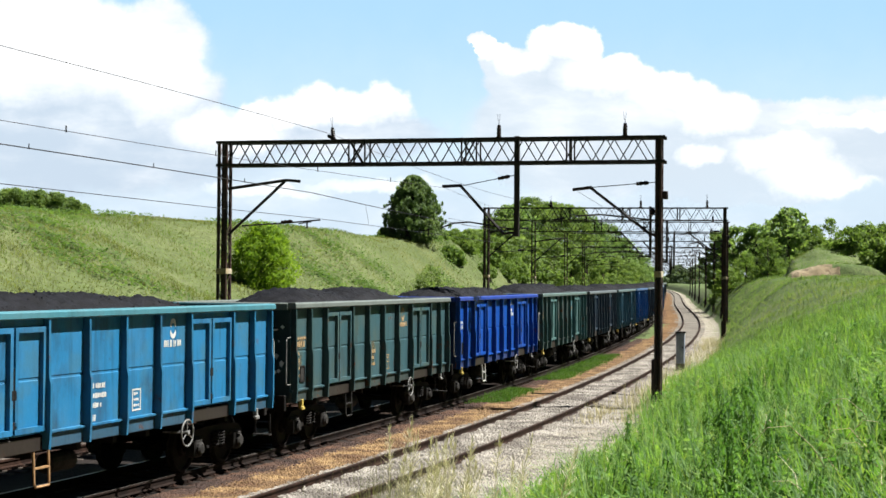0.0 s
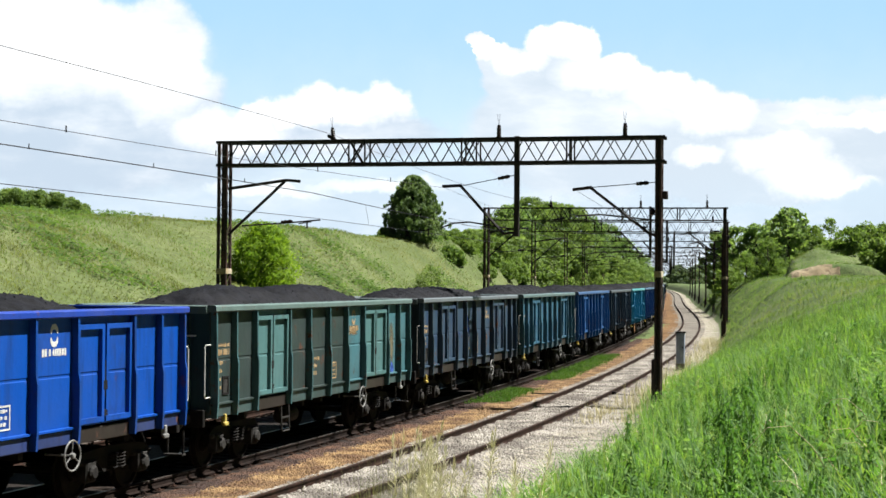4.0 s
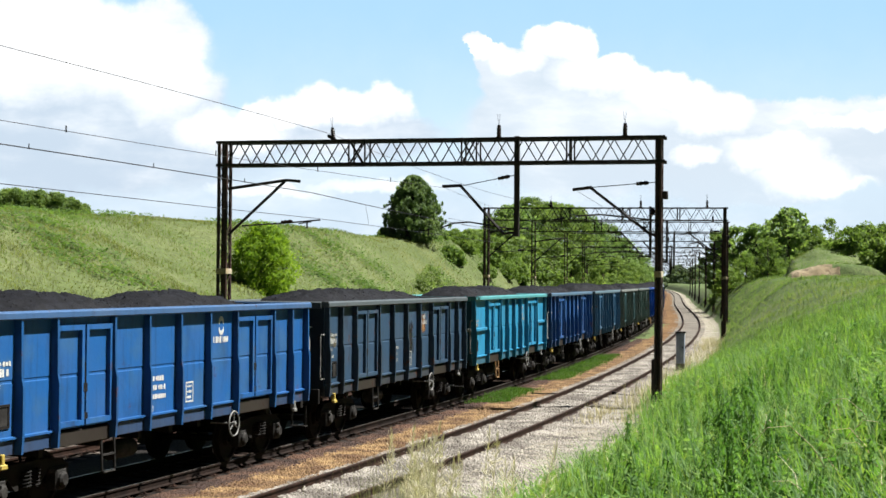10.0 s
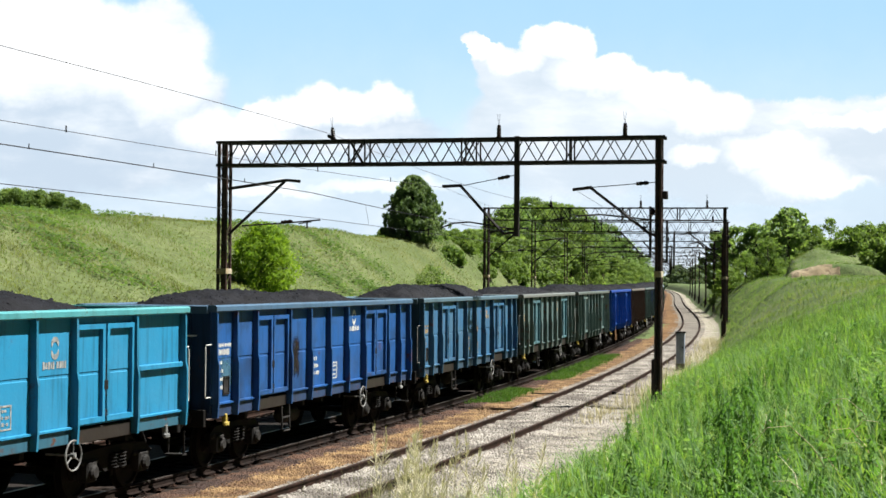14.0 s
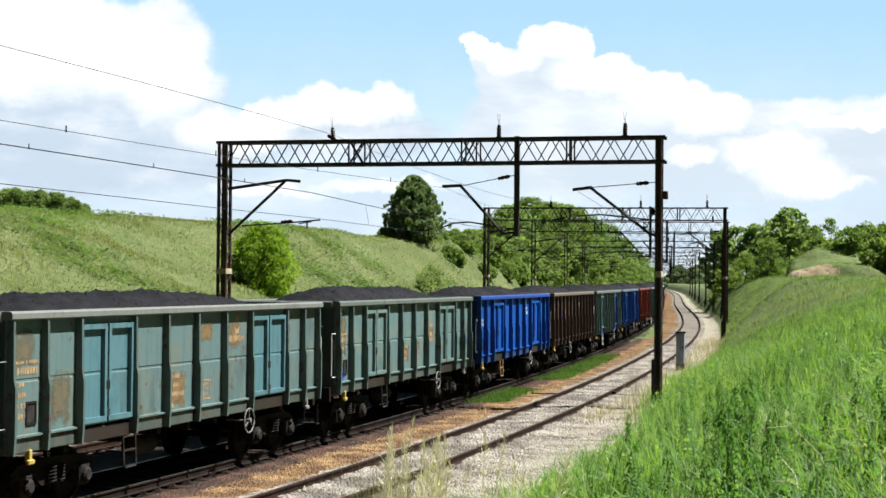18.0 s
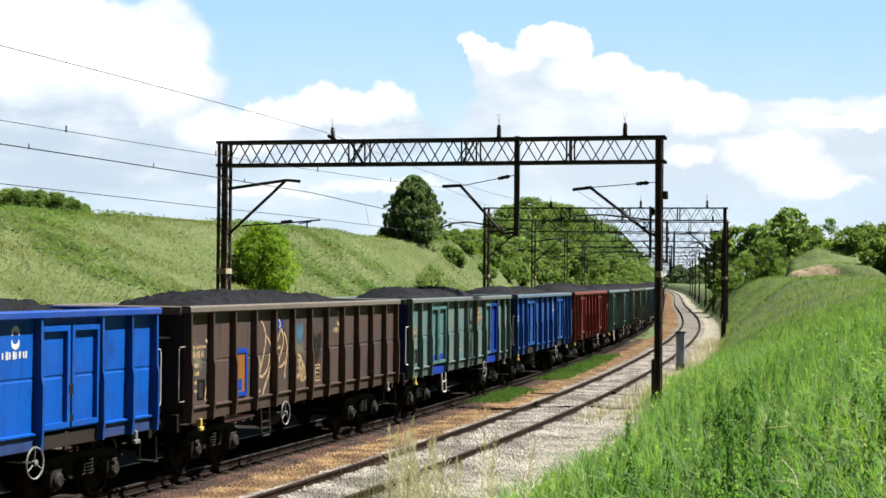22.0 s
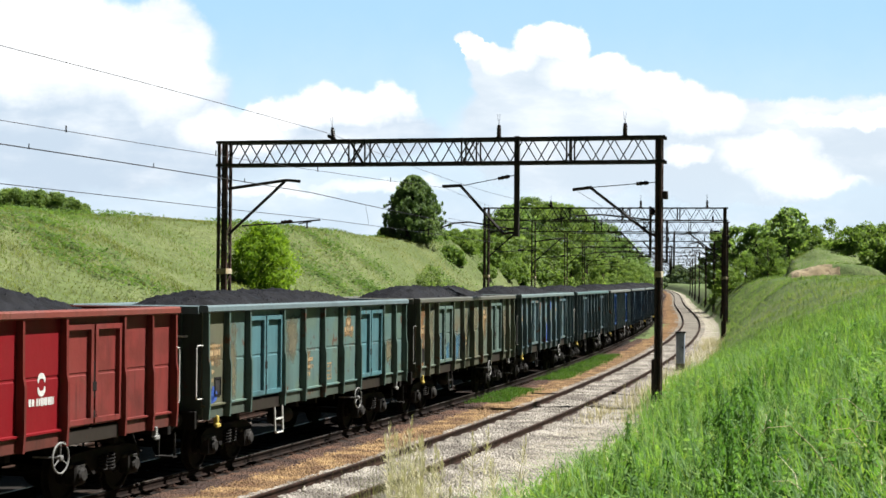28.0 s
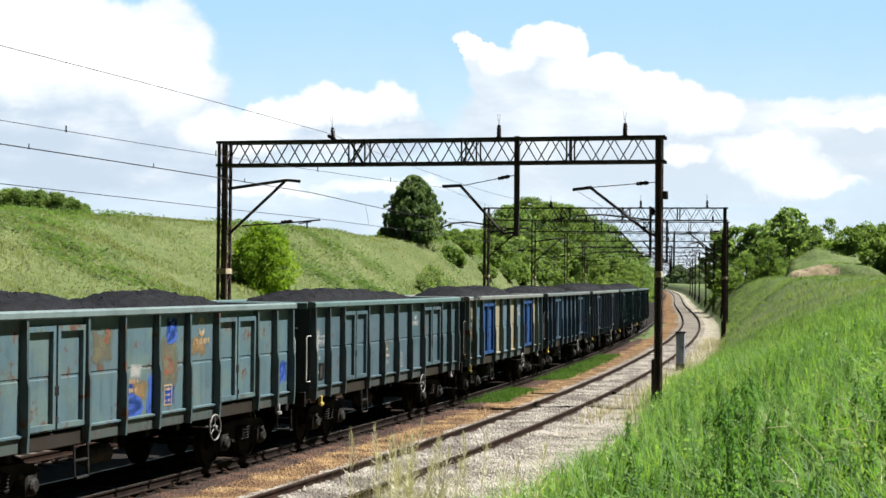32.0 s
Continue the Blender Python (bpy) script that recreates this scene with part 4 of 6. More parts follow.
def wagon(number, layout, body, doors, rim_paint, sill_paint, label, odd=None, stencil=None, end_shade=None, post=None):
    """An open bogie wagon for coal; local x runs towards the train's tail, z is over the rail head."""
    r = random.Random(number * 7 + 3)
    thing = tagged(new("open_coal_wagon"), label, "freight wagon", "wagons of the coal train")
    odd = odd or {}
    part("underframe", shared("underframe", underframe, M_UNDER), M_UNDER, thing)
    for face in (1, -1):
        y = -HW * face
        wall = new("side_wall")
        wall.parent = thing
        wall.rotation_euler = (0, 0, 0 if face > 0 else math.pi)
        # the wall's own space: outside is towards -y
        x = -HALF
        cells = LAYOUTS[layout]
        scale = 2 * HALF / sum(float(c[1:]) for c in cells)
        for i, c in enumerate(cells):
            w = float(c[1:]) * scale
            col = odd.get(i, body) if face > 0 else body
            key = f"{w:.3f}"
            if c[0] == "d":
                for j in (0, 1):
                    leaf = part("door", shared("door/" + key, lambda: door_leaf(w / 2), body), odd.get((i, j), doors) if face > 0 else doors, wall, at=(x + j * w / 2, -HW, 0))
                    part("door_frame", shared("door_frame/" + key, lambda: door_frame(w / 2), body), odd.get(("frame", i), odd.get((i, j), doors)) if face > 0 else doors, leaf)
                part("door_header", shared("door_header/" + key, lambda: Mesh().box(0, w, -0.03, 0.015, RIM - 0.24, RIM - 0.1), body), body, wall, at=(x, -HW, 0))
                part("latch", shared("latch", latch, M_UNDER), M_UNDER, wall, at=(x + w / 2, -HW, 0))
                part("sill", shared("sill/" + key, lambda: sill_piece(w), M_AXLE), odd.get(("sill", i), SILLPAINT), wall, at=(x, -HW + 0.02, -0.02))
            else:
                part("panel", shared("panel/" + key, lambda: side_panel(w), body), col, wall, at=(x, -HW, 0))
                part("sill", shared("sill/" + key, lambda: sill_piece(w), M_AXLE), sill_paint, wall, at=(x, -HW + 0.02, 0))
                if c[0] == "w":
                    part("crossbar", shared("crossbar/" + key, lambda: Mesh().box(0.05, w - 0.05, -0.09, 0, 2.1, 2.2, 0.015), body), body, wall, at=(x, -HW, 0))
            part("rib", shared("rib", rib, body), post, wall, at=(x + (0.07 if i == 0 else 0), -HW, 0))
            x += w
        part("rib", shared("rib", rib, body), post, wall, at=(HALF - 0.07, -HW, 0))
        part("top_rail", shared("top_rail", rim_bar, body), rim_paint, wall, at=(0, -HW, 0))
        if face > 0:
            marks(wall, r, stencil or M_STENCIL, {11: 0.75, -1: 0.55, 6: 0.5, 2: 0.2}.get(number, 0.0))
        part("brake_wheel", shared("brake_wheel", brake_wheel, M_WHITE), M_DULL, wall, "pale handbrake wheel", at=(-1.6 if number == 8 else 2.42, -HW - 0.13, 0.88))
        part("door_step", shared("door_step", door_step, M_YELLOW), STEP_PAINT.get(number, M_AXLE), wall, "painted foot step below the door", at=(-2.45, -HW + 0.0, SILL - 0.02))
        for k in (-1, 1):
            part("tie_down", shared("tie_down", lambda: Mesh().box(-0.04, 0.04, -0.05, 0.04, -0.16, 0.04, 0.01).box(-0.09, 0.09, -0.07, -0.01, -0.19, -0.11, 0.015), M_YELLOW), M_YELLOW if k < 0 else M_DULL, wall, at=(k * 5.75, -HW - 0.02, SILL))
        part("air_tank", shared("air_tank", reservoir, M_AXLE), M_AXLE, wall, at=(-1.2, -HW + 0.45, 0.72))
    for k in (-1, 1):
        end = new("end_wall")
        end.parent = thing
        end.location = (k * (HALF - 0.01), 0, 0)
        end.rotation_euler = (0, 0, 0 if k < 0 else math.pi)
        ep = end_shade
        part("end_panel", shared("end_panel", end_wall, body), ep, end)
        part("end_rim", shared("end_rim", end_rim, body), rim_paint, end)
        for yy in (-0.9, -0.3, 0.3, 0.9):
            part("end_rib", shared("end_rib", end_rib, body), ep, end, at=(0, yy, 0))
        if layout == "wide":
            part("crossbar", shared("crossbar/end", lambda: Mesh().box(-0.1, 0, -HW, HW, 2.1, 2.2, 0.015), body), M_STENCIL, end)
        for yy in (-0.875, 0.875):
            part("buffer", shared("buffer", buffer_piece, M_UNDER, True), M_AXLE, end, at=(-0.1, yy, 1.05))
        part("coupling", shared("coupling", coupling, M_UNDER), M_UNDER, end, at=(-0.12, 0, 1.03))
        part("brake_hose", shared("brake_hose", hose, M_UNDER), M_UNDER, end, at=(-0.12, 0.35, 0.95))
        part("grab_bar", shared("grab_bar", lambda: Mesh().tube([(0, -1.05, 2.62), (-0.09, -1.05, 2.62), (-0.09, 0.35, 2.62), (0, 0.35, 2.62)], 0.02, 6), M_WHITE), M_WHITE, end, "white grab bar")
        for yy in (-1.36, 1.36):
            part("handrail", shared("handrail", handrail, M_WHITE), M_WHITE if k > 0 and yy > 0 or number % 3 == 0 else M_DULL, end, "white hand rail", at=(-0.0, yy, 1.45))
        part("corner_step", shared("corner_step", corner_step, M_AXLE), M_AXLE, end, at=(-0.2, 1.15, 0.9))
    for x in (-4.5, 4.5):
        bogie(thing, x)
    kind_no = number % 7
    if kind_no not in HEAPS:
        vs, fs = coal_mesh(kind_no + 40)
        load = soup("coal_load", vs, fs, (M_COAL,))
        top = vs[:120 * 26].reshape(120, 26, 3)[3:-3, 3:-3].reshape(-1, 3)
        rs = np.random.RandomState(kind_no)
        at = top[rs.choice(len(top), 420)]
        sc = rs.uniform(0.010, 0.028, (420, 1, 1))
        lump = np.array([(-1, -1, -0.5), (1, -0.8, -0.5), (0.9, 1, -0.5), (-0.8, 0.9, -0.5), (-0.5, -0.6, 0.7), (0.6, -0.4, 0.8), (0.4, 0.6, 0.6), (-0.6, 0.4, 0.75)])
        lv = lump[None] * sc + rs.normal(0, 0.004, (420, 8, 3)) + at[:, None]
        lf = (np.arange(420)[:, None, None] * 8 + np.array([(4, 5, 6, 7), (0, 1, 5, 4), (1, 2, 6, 5), (2, 3, 7, 6), (3, 0, 4, 7)])[None]).reshape(-1, 4)
        lumps = soup("loose_coal", lv.reshape(-1, 3), lf, (M_COAL,))
        HEAPS[kind_no] = (load.data, lumps.data)
    else:
        load, lumps = new("coal_load", HEAPS[kind_no][0]), new("loose_coal", HEAPS[kind_no][1])
    lumps.parent = load
    tagged(lumps, kind="stuff")
    tagged(load, "black coal heaped in humps above the wagon rim", "coal", "coal loads on the train")
    return thing, load


M_STENCIL = plain("worn_white_stencil", (0.143, 0.154, 0.154), (0.275, 0.275, 0.2585), 9.0, 0.85)
M_OCHRE_STENCIL = plain("ochre_spray", (0.231, 0.1485, 0.066), (0.3025, 0.22, 0.121), 7.0, 0.8)
SILLPAINT = paint("grimy_rust_sill", (0.020, 0.0155, 0.013), 0.3, 0.25)
M_SILVERSTEP = plain("white_step_paint", (0.33, 0.33, 0.308), (0.4125, 0.4125, 0.385), 6.0, 0.6)
M_ORANGE_STEP = plain("faded_orange_paint", (0.22, 0.12, 0.05), (0.30, 0.18, 0.085), 5.0, 0.65)
STEP_PAINT = {-6: M_ORANGE_STEP, 2: M_ORANGE_STEP, 7: M_ORANGE_STEP, -4: M_SILVERSTEP, 9: M_SILVERSTEP, 12: M_SILVERSTEP}
ROYAL = paint("royal_blue_paint", lin(4, 64, 186), 0.18, 0.08, 0.2)
CREAM = paint("cream_paint", lin(190, 180, 150), 0.3, 0.25)
# number: layout, colour, fade, rust, rim colour, words
TRAIN = (
    (-6, "double", (52, 146, 192), 0.25, 0.10, (90, 160, 175), "weathered sky-blue open wagon heaped with coal"),
    (-5, "double", (76, 112, 114), 0.40, 0.30, (140, 150, 145), "dull grey-green open wagon heaped with coal"),
    (-4, "double", (2, 90, 190), 0.15, 0.05, (40, 80, 190), "clean royal-blue open wagon heaped with coal"),
    (-3, "double", (92, 140, 142), 0.40, 0.25, (120, 145, 140), "faded teal open wagon with rust spots, heaped with coal"),
    (-2, "double", (72, 94, 112), 0.45, 0.35, (130, 140, 145), "grey-blue open wagon with blotchy paint, heaped with coal"),
    (-1, "double", (78, 128, 146), 0.35, 0.25, (120, 145, 145), "teal-blue open wagon with grimy sills, heaped with coal"),
    (0, "double", (42, 112, 178), 0.25, 0.15, (80, 120, 170), "mid-blue open wagon heaped with coal"),
    (1, "double", (66, 92, 114), 0.40, 0.25, (105, 115, 120), "dark slate-grey open wagon heaped with coal"),
    (2, "wide", (58, 168, 206), 0.15, 0.06, (100, 190, 195), "bright turquoise open wagon with cross bars, heaped with coal"),
    (3, "double", (50, 110, 176), 0.30, 0.20, (95, 130, 160), "dusty blue open wagon heaped with coal"),
    (4, "double", (84, 140, 176), 0.35, 0.20, (110, 140, 155), "steel-blue open wagon heaped with coal"),
    (5, "double", (126, 150, 142), 0.45, 0.35, (150, 155, 150), "pale grey-teal open wagon with patched paint, heaped with coal"),
    (6, "double", (126, 154, 146), 0.40, 0.25, (125, 135, 128), "pale grey-green open wagon heaped with coal"),
    (7, "double", (0, 104, 205), 0.12, 0.04, (40, 90, 190), "vivid blue open wagon heaped with coal"),
    (8, "plain", (110, 86, 76), 0.35, 0.25, (140, 130, 120), "brown ribbed open wagon with spray paint, heaped with coal"),
    (9, "double", (124, 150, 142), 0.35, 0.25, (130, 140, 135), "pale green open wagon with blue doors, heaped with coal"),
    (10, "double", (34, 102, 184), 0.22, 0.12, (115, 140, 160), "faded blue open wagon heaped with coal"),
    (11, "double", (158, 66, 58), 0.30, 0.15, (150, 80, 70), "red open wagon with one fresh red panel, heaped with coal"),
    (12, "double", (116, 142, 130), 0.45, 0.35, (130, 150, 155), "pale teal open wagon with tan patches, heaped with coal"),
    (13, "double", (126, 134, 112), 0.50, 0.50, (120, 120, 110), "tan and grey weathered open wagon, heaped with coal"),
    (14, "double", (110, 134, 136), 0.50, 0.45, (140, 160, 160), "pale blue-grey open wagon with rust and blue patches, heaped with coal"),
    (15, "double", (104, 122, 126), 0.35, 0.25, (115, 145, 145), "grey-teal open wagon heaped with coal"),
    (16, "double", (120, 142, 146), 0.45, 0.30, (150, 155, 150), "striped cream and blue-grey open wagon with blue doors, heaped with coal"),
    (17, "double", (80, 104, 122), 0.35, 0.25, (130, 140, 140), "dark grey-blue open wagon heaped with coal"),
    (18, "double", (84, 102, 116), 0.35, 0.25, (140, 150, 145), "dark grey open wagon heaped with coal"),
    (19, "double", (50, 84, 92), 0.30, 0.20, (110, 130, 130), "dark teal open wagon heaped with coal"),
    (20, "double", (46, 76, 84), 0.30, 0.20, (105, 125, 125), "dark teal open wagon at the tail of the train"),
)
PATCHES = {8: lin(84, 86, 88), 11: lin(120, 58, 52), 7: lin(30, 80, 170), -6: lin(80, 140, 170), -2: lin(58, 80, 112), -1: lin(60, 105, 150), 0: lin(70, 120, 170), 5: lin(138, 146, 130), 6: lin(150, 160, 145), 9: lin(142, 150, 130), 12: lin(118, 138, 118), 13: lin(136, 122, 94), 14: lin(126, 146, 138), 15: lin(75, 105, 110), 16: lin(70, 105, 145), 3: lin(45, 75, 115), 4: lin(100, 140, 165), -5: lin(95, 115, 108), 10: lin(75, 125, 180)}
WAGONS = []
for num, layout, col, fade, rust, rimc, words in TRAIN:
    body = paint("wagon_paint", tuple(c * d for c, d in zip(lin(*col), (0.90, 1.0, 1.13))), fade, min(1.0, rust * 1.25 + 0.05), 0.45 if num in (5, 6, 9, 12, 13, 14, 15, 16) else 0.6, PATCHES.get(num))
    rim = paint("rim_paint", lin(*rimc), 0.4, 0.3)
    sill = paint("grimy_sill_paint", tuple(0.42 * c + 0.45 * d for c, d in zip(lin(*col), (0.04, 0.03, 0.023))), 0.3, 0.5, 0.5)
    # end walls: body colour darkened for their shaded side, with some soot and rust
    end_shade = paint("shaded_sooty_end_paint", tuple(0.34 * c + 0.002 for c in lin(*((6, 60, 200) if num == 9 else col))), 0.3, 0.3, 0.6)
    # ribs: body colour darkened for their shaded sides, more on weathered wagons, plus rust
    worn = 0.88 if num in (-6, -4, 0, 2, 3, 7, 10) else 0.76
    post = paint("shaded_rusty_post_paint", tuple(worn * c * d for c, d in zip(lin(*col), (0.9, 0.95, 1.0))), 0.3, min(1.0, rust + 0.25), 0.7)
    doors, odd, stencil = body, {}, None
    if num == 9:
        odd = {(7, 1): ROYAL, ("sill", 2): ROYAL, ("sill", 7): ROYAL}
    if num == -3:
        odd = dict.fromkeys(range(6), paint("dark_grey_green_paint", lin(66, 82, 80), 0.4, 0.5, 0.6))
    if num == 11:
        fresh = paint("fresh_red_paint", lin(150, 25, 35), 0.1, 0.05, 0.1)
        odd = {5: fresh, 6: fresh, 1: fresh}
        stencil = M_WHITE
    if num == 16:
        doors = paint("dull_blue_door_paint", lin(44, 92, 158), 0.35, 0.2, 0.4)
        odd = {0: CREAM, 3: CREAM, 5: CREAM, 8: CREAM}
    if num == 12:
        odd = {0: paint("tan_paint", lin(122, 122, 100), 0.4, 0.4)}
        doors = paint("blue_door_paint", lin(98, 146, 154), 0.35, 0.25, 0.5)
    if num in (-3, 5, 9):
        doors = paint("teal_door_paint", lin(*((104, 152, 162) if num == 5 else (100, 146, 146))), 0.35, 0.25, 0.5)
    if num == 13:
        doors = paint("pale_door_paint", lin(118, 142, 134), 0.4, 0.35, 0.5)
    if num in (-5, -3, -2, 4, 5, 6, 8, 9, 12, 13, 14):
        stencil = M_OCHRE_STENCIL
    if num in (-6, -4, 0, 3, 7, 10):
        stencil = M_WHITE
    WAGONS.append((num, *wagon(num, layout, body, doors, rim, sill, words, odd, stencil, end_shade, post)))

# loops of sprayed line on the brown wagon and small sprayed marks on the pale ones
SPRAY_BLUE = plain("blue_spray", (0.0165, 0.0495, 0.231), (0.0275, 0.077, 0.3025), 6.0, 0.7)
SPRAY_RED = plain("rust_red_spray", (0.121, 0.033, 0.022), (0.165, 0.055, 0.033), 6.0, 0.7)


def spray(num, strokes, ink, width=0.05):
    thing = [w for k, w, _ in WAGONS if k == num][0]
    for x0, z0, ax, az, turns, drift in strokes:
        pts = []
        for i in range(25):
            a = turns * math.tau * i / 24
            pts.append((x0 + ax * math.sin(a) + drift * i / 24, z0 + az * math.cos(a * 0.5 + 0.4)))
        m = Mesh()
        rings = []
        for i, (px, pz) in enumerate(pts):
            qx, qz = pts[min(i + 1, 24)]
            bx, bz = pts[max(i - 1, 0)]
            d = math.hypot(qx - bx, qz - bz) or 1.0
            nx, nz = -(qz - bz) / d * width / 2, (qx - bx) / d * width / 2
            rings.append([(px - nx, -0.002, pz - nz), (px + nx, -0.002, pz + nz), (px + nx, 0.002, pz + nz), (px - nx, 0.002, pz - nz)])
        m.loft(rings)
        part("spray_line", m, ink, thing, at=(0, -HW - 0.0165, 0))


spray(8, ((-1.9, 2.6, 0.18, 0.35, 1.0, 0.25), (-1.45, 2.1, 0.12, 0.5, 0.8, 0.2), (-2.75, 2.3, 0.2, 0.6, 1.3, 0.3), (-2.95, 1.8, 0.12, 0.4, 1.0, 0.2), (-0.85, 1.75, 0.08, 0.2, 2.0, 0.45), (-0.35, 1.7, 0.07, 0.22, 1.6, 0.15), (-3.1, 2.3, 0.1, 0.5, 0.9, 0.2), (-2.5, 1.9, 0.3, 0.7, 1.1, 0.25), (-1.75, 2.3, 0.2, 0.45, 1.2, 0.3), (-0.62, 1.8, 0.15, 0.3, 1.5, 0.7), (-5.5, 2.0, 0.22, 0.6, 1.0, 0.3)), M_OCHRE_STENCIL, 0.06)
spray(14, ((0.7, 2.7, 0.12, 0.1, 1.5, 0.1), (-0.7, 1.5, 0.25, 0.12, 2.0, 0.1), (5.9, 1.7, 0.1, 0.1, 1.5, 0.1), (-0.1, 1.7, 0.06, 0.3, 1.0, 0.05)), SPRAY_BLUE, 0.16)
spray(14, ((0.55, 2.15, 0.15, 0.15, 1.6, 0.2), (-1.7, 2.75, 0.1, 0.1, 1.0, 0.1)), SPRAY_RED, 0.05)
spray(6, ((-5.95, 1.45, 0.12, 0.1, 1.5, 0.1),), SPRAY_BLUE, 0.12)
spray(12, ((-5.95, 1.5, 0.1, 0.1, 1.5, 0.1), (-6.3, 1.7, 0.02, 0.25, 0.6, 0.0)), SPRAY_BLUE, 0.14)
spray(-3, ((5.0, 1.45, 0.1, 0.1, 1.5, 0.1),), SPRAY_BLUE, 0.14)



def blot(num, x, z, w, h, ink, deep=0.0, square=3.0, name="paint_patch"):
    """A ragged patch of other paint lying on the side sheet."""
    thing = [k for n, k, _ in WAGONS if n == num][0]
    r = random.Random(int(x * 100) * 31 + int(z * 100) + num)
    pts, grow = [], 1.0 if square > 4 else 1.35
    for i in range(26):
        a = i * math.tau / 26
        c, d = math.cos(a), math.sin(a)
        k = (abs(c) ** square + abs(d) ** square) ** (-1 / square) * r.uniform(0.97, 1.03)
        pts.append((x + grow * w / 2 * c * k, z + grow * h / 2 * d * k))
    m = Mesh().loft([[(px, y, pz) for px, pz in pts] for y in (-0.0015, 0.0015)][::-1])
    part(name, m, ink, thing, at=(0, -HW - 0.0136 - deep, 0))


LEAF = 0.003  # door leaves stand this much farther out
T_OCHRE = stain("faded_ochre_paint", lin(176, 146, 104), 0.5, 0.3, 0.3)
T_ORANGE = stain("rusty_orange_paint", lin(184, 134, 88), 0.5, 0.25, 0.3)
T_TAN = stain("tan_patch_paint", lin(146, 140, 114), 0.4, 0.4, 0.4)
T_SKY = stain("pale_blue_patch_paint", lin(96, 148, 176), 0.4, 0.2, 0.3)
T_BLUE = stain("fresh_blue_patch_paint", lin(20, 80, 190), 0.3, 0.15, 0.2)
T_GRIME = stain("dark_grime", lin(52, 46, 44), 0.3, 0.6, 0.4)
T_WHITE = stain("chalky_white_paint", lin(215, 215, 210), 0.3, 0.1, 0.2)
T_FRESH = paint("fresh_blue_door_paint", lin(14, 74, 190), 0.2, 0.15, 0.2)
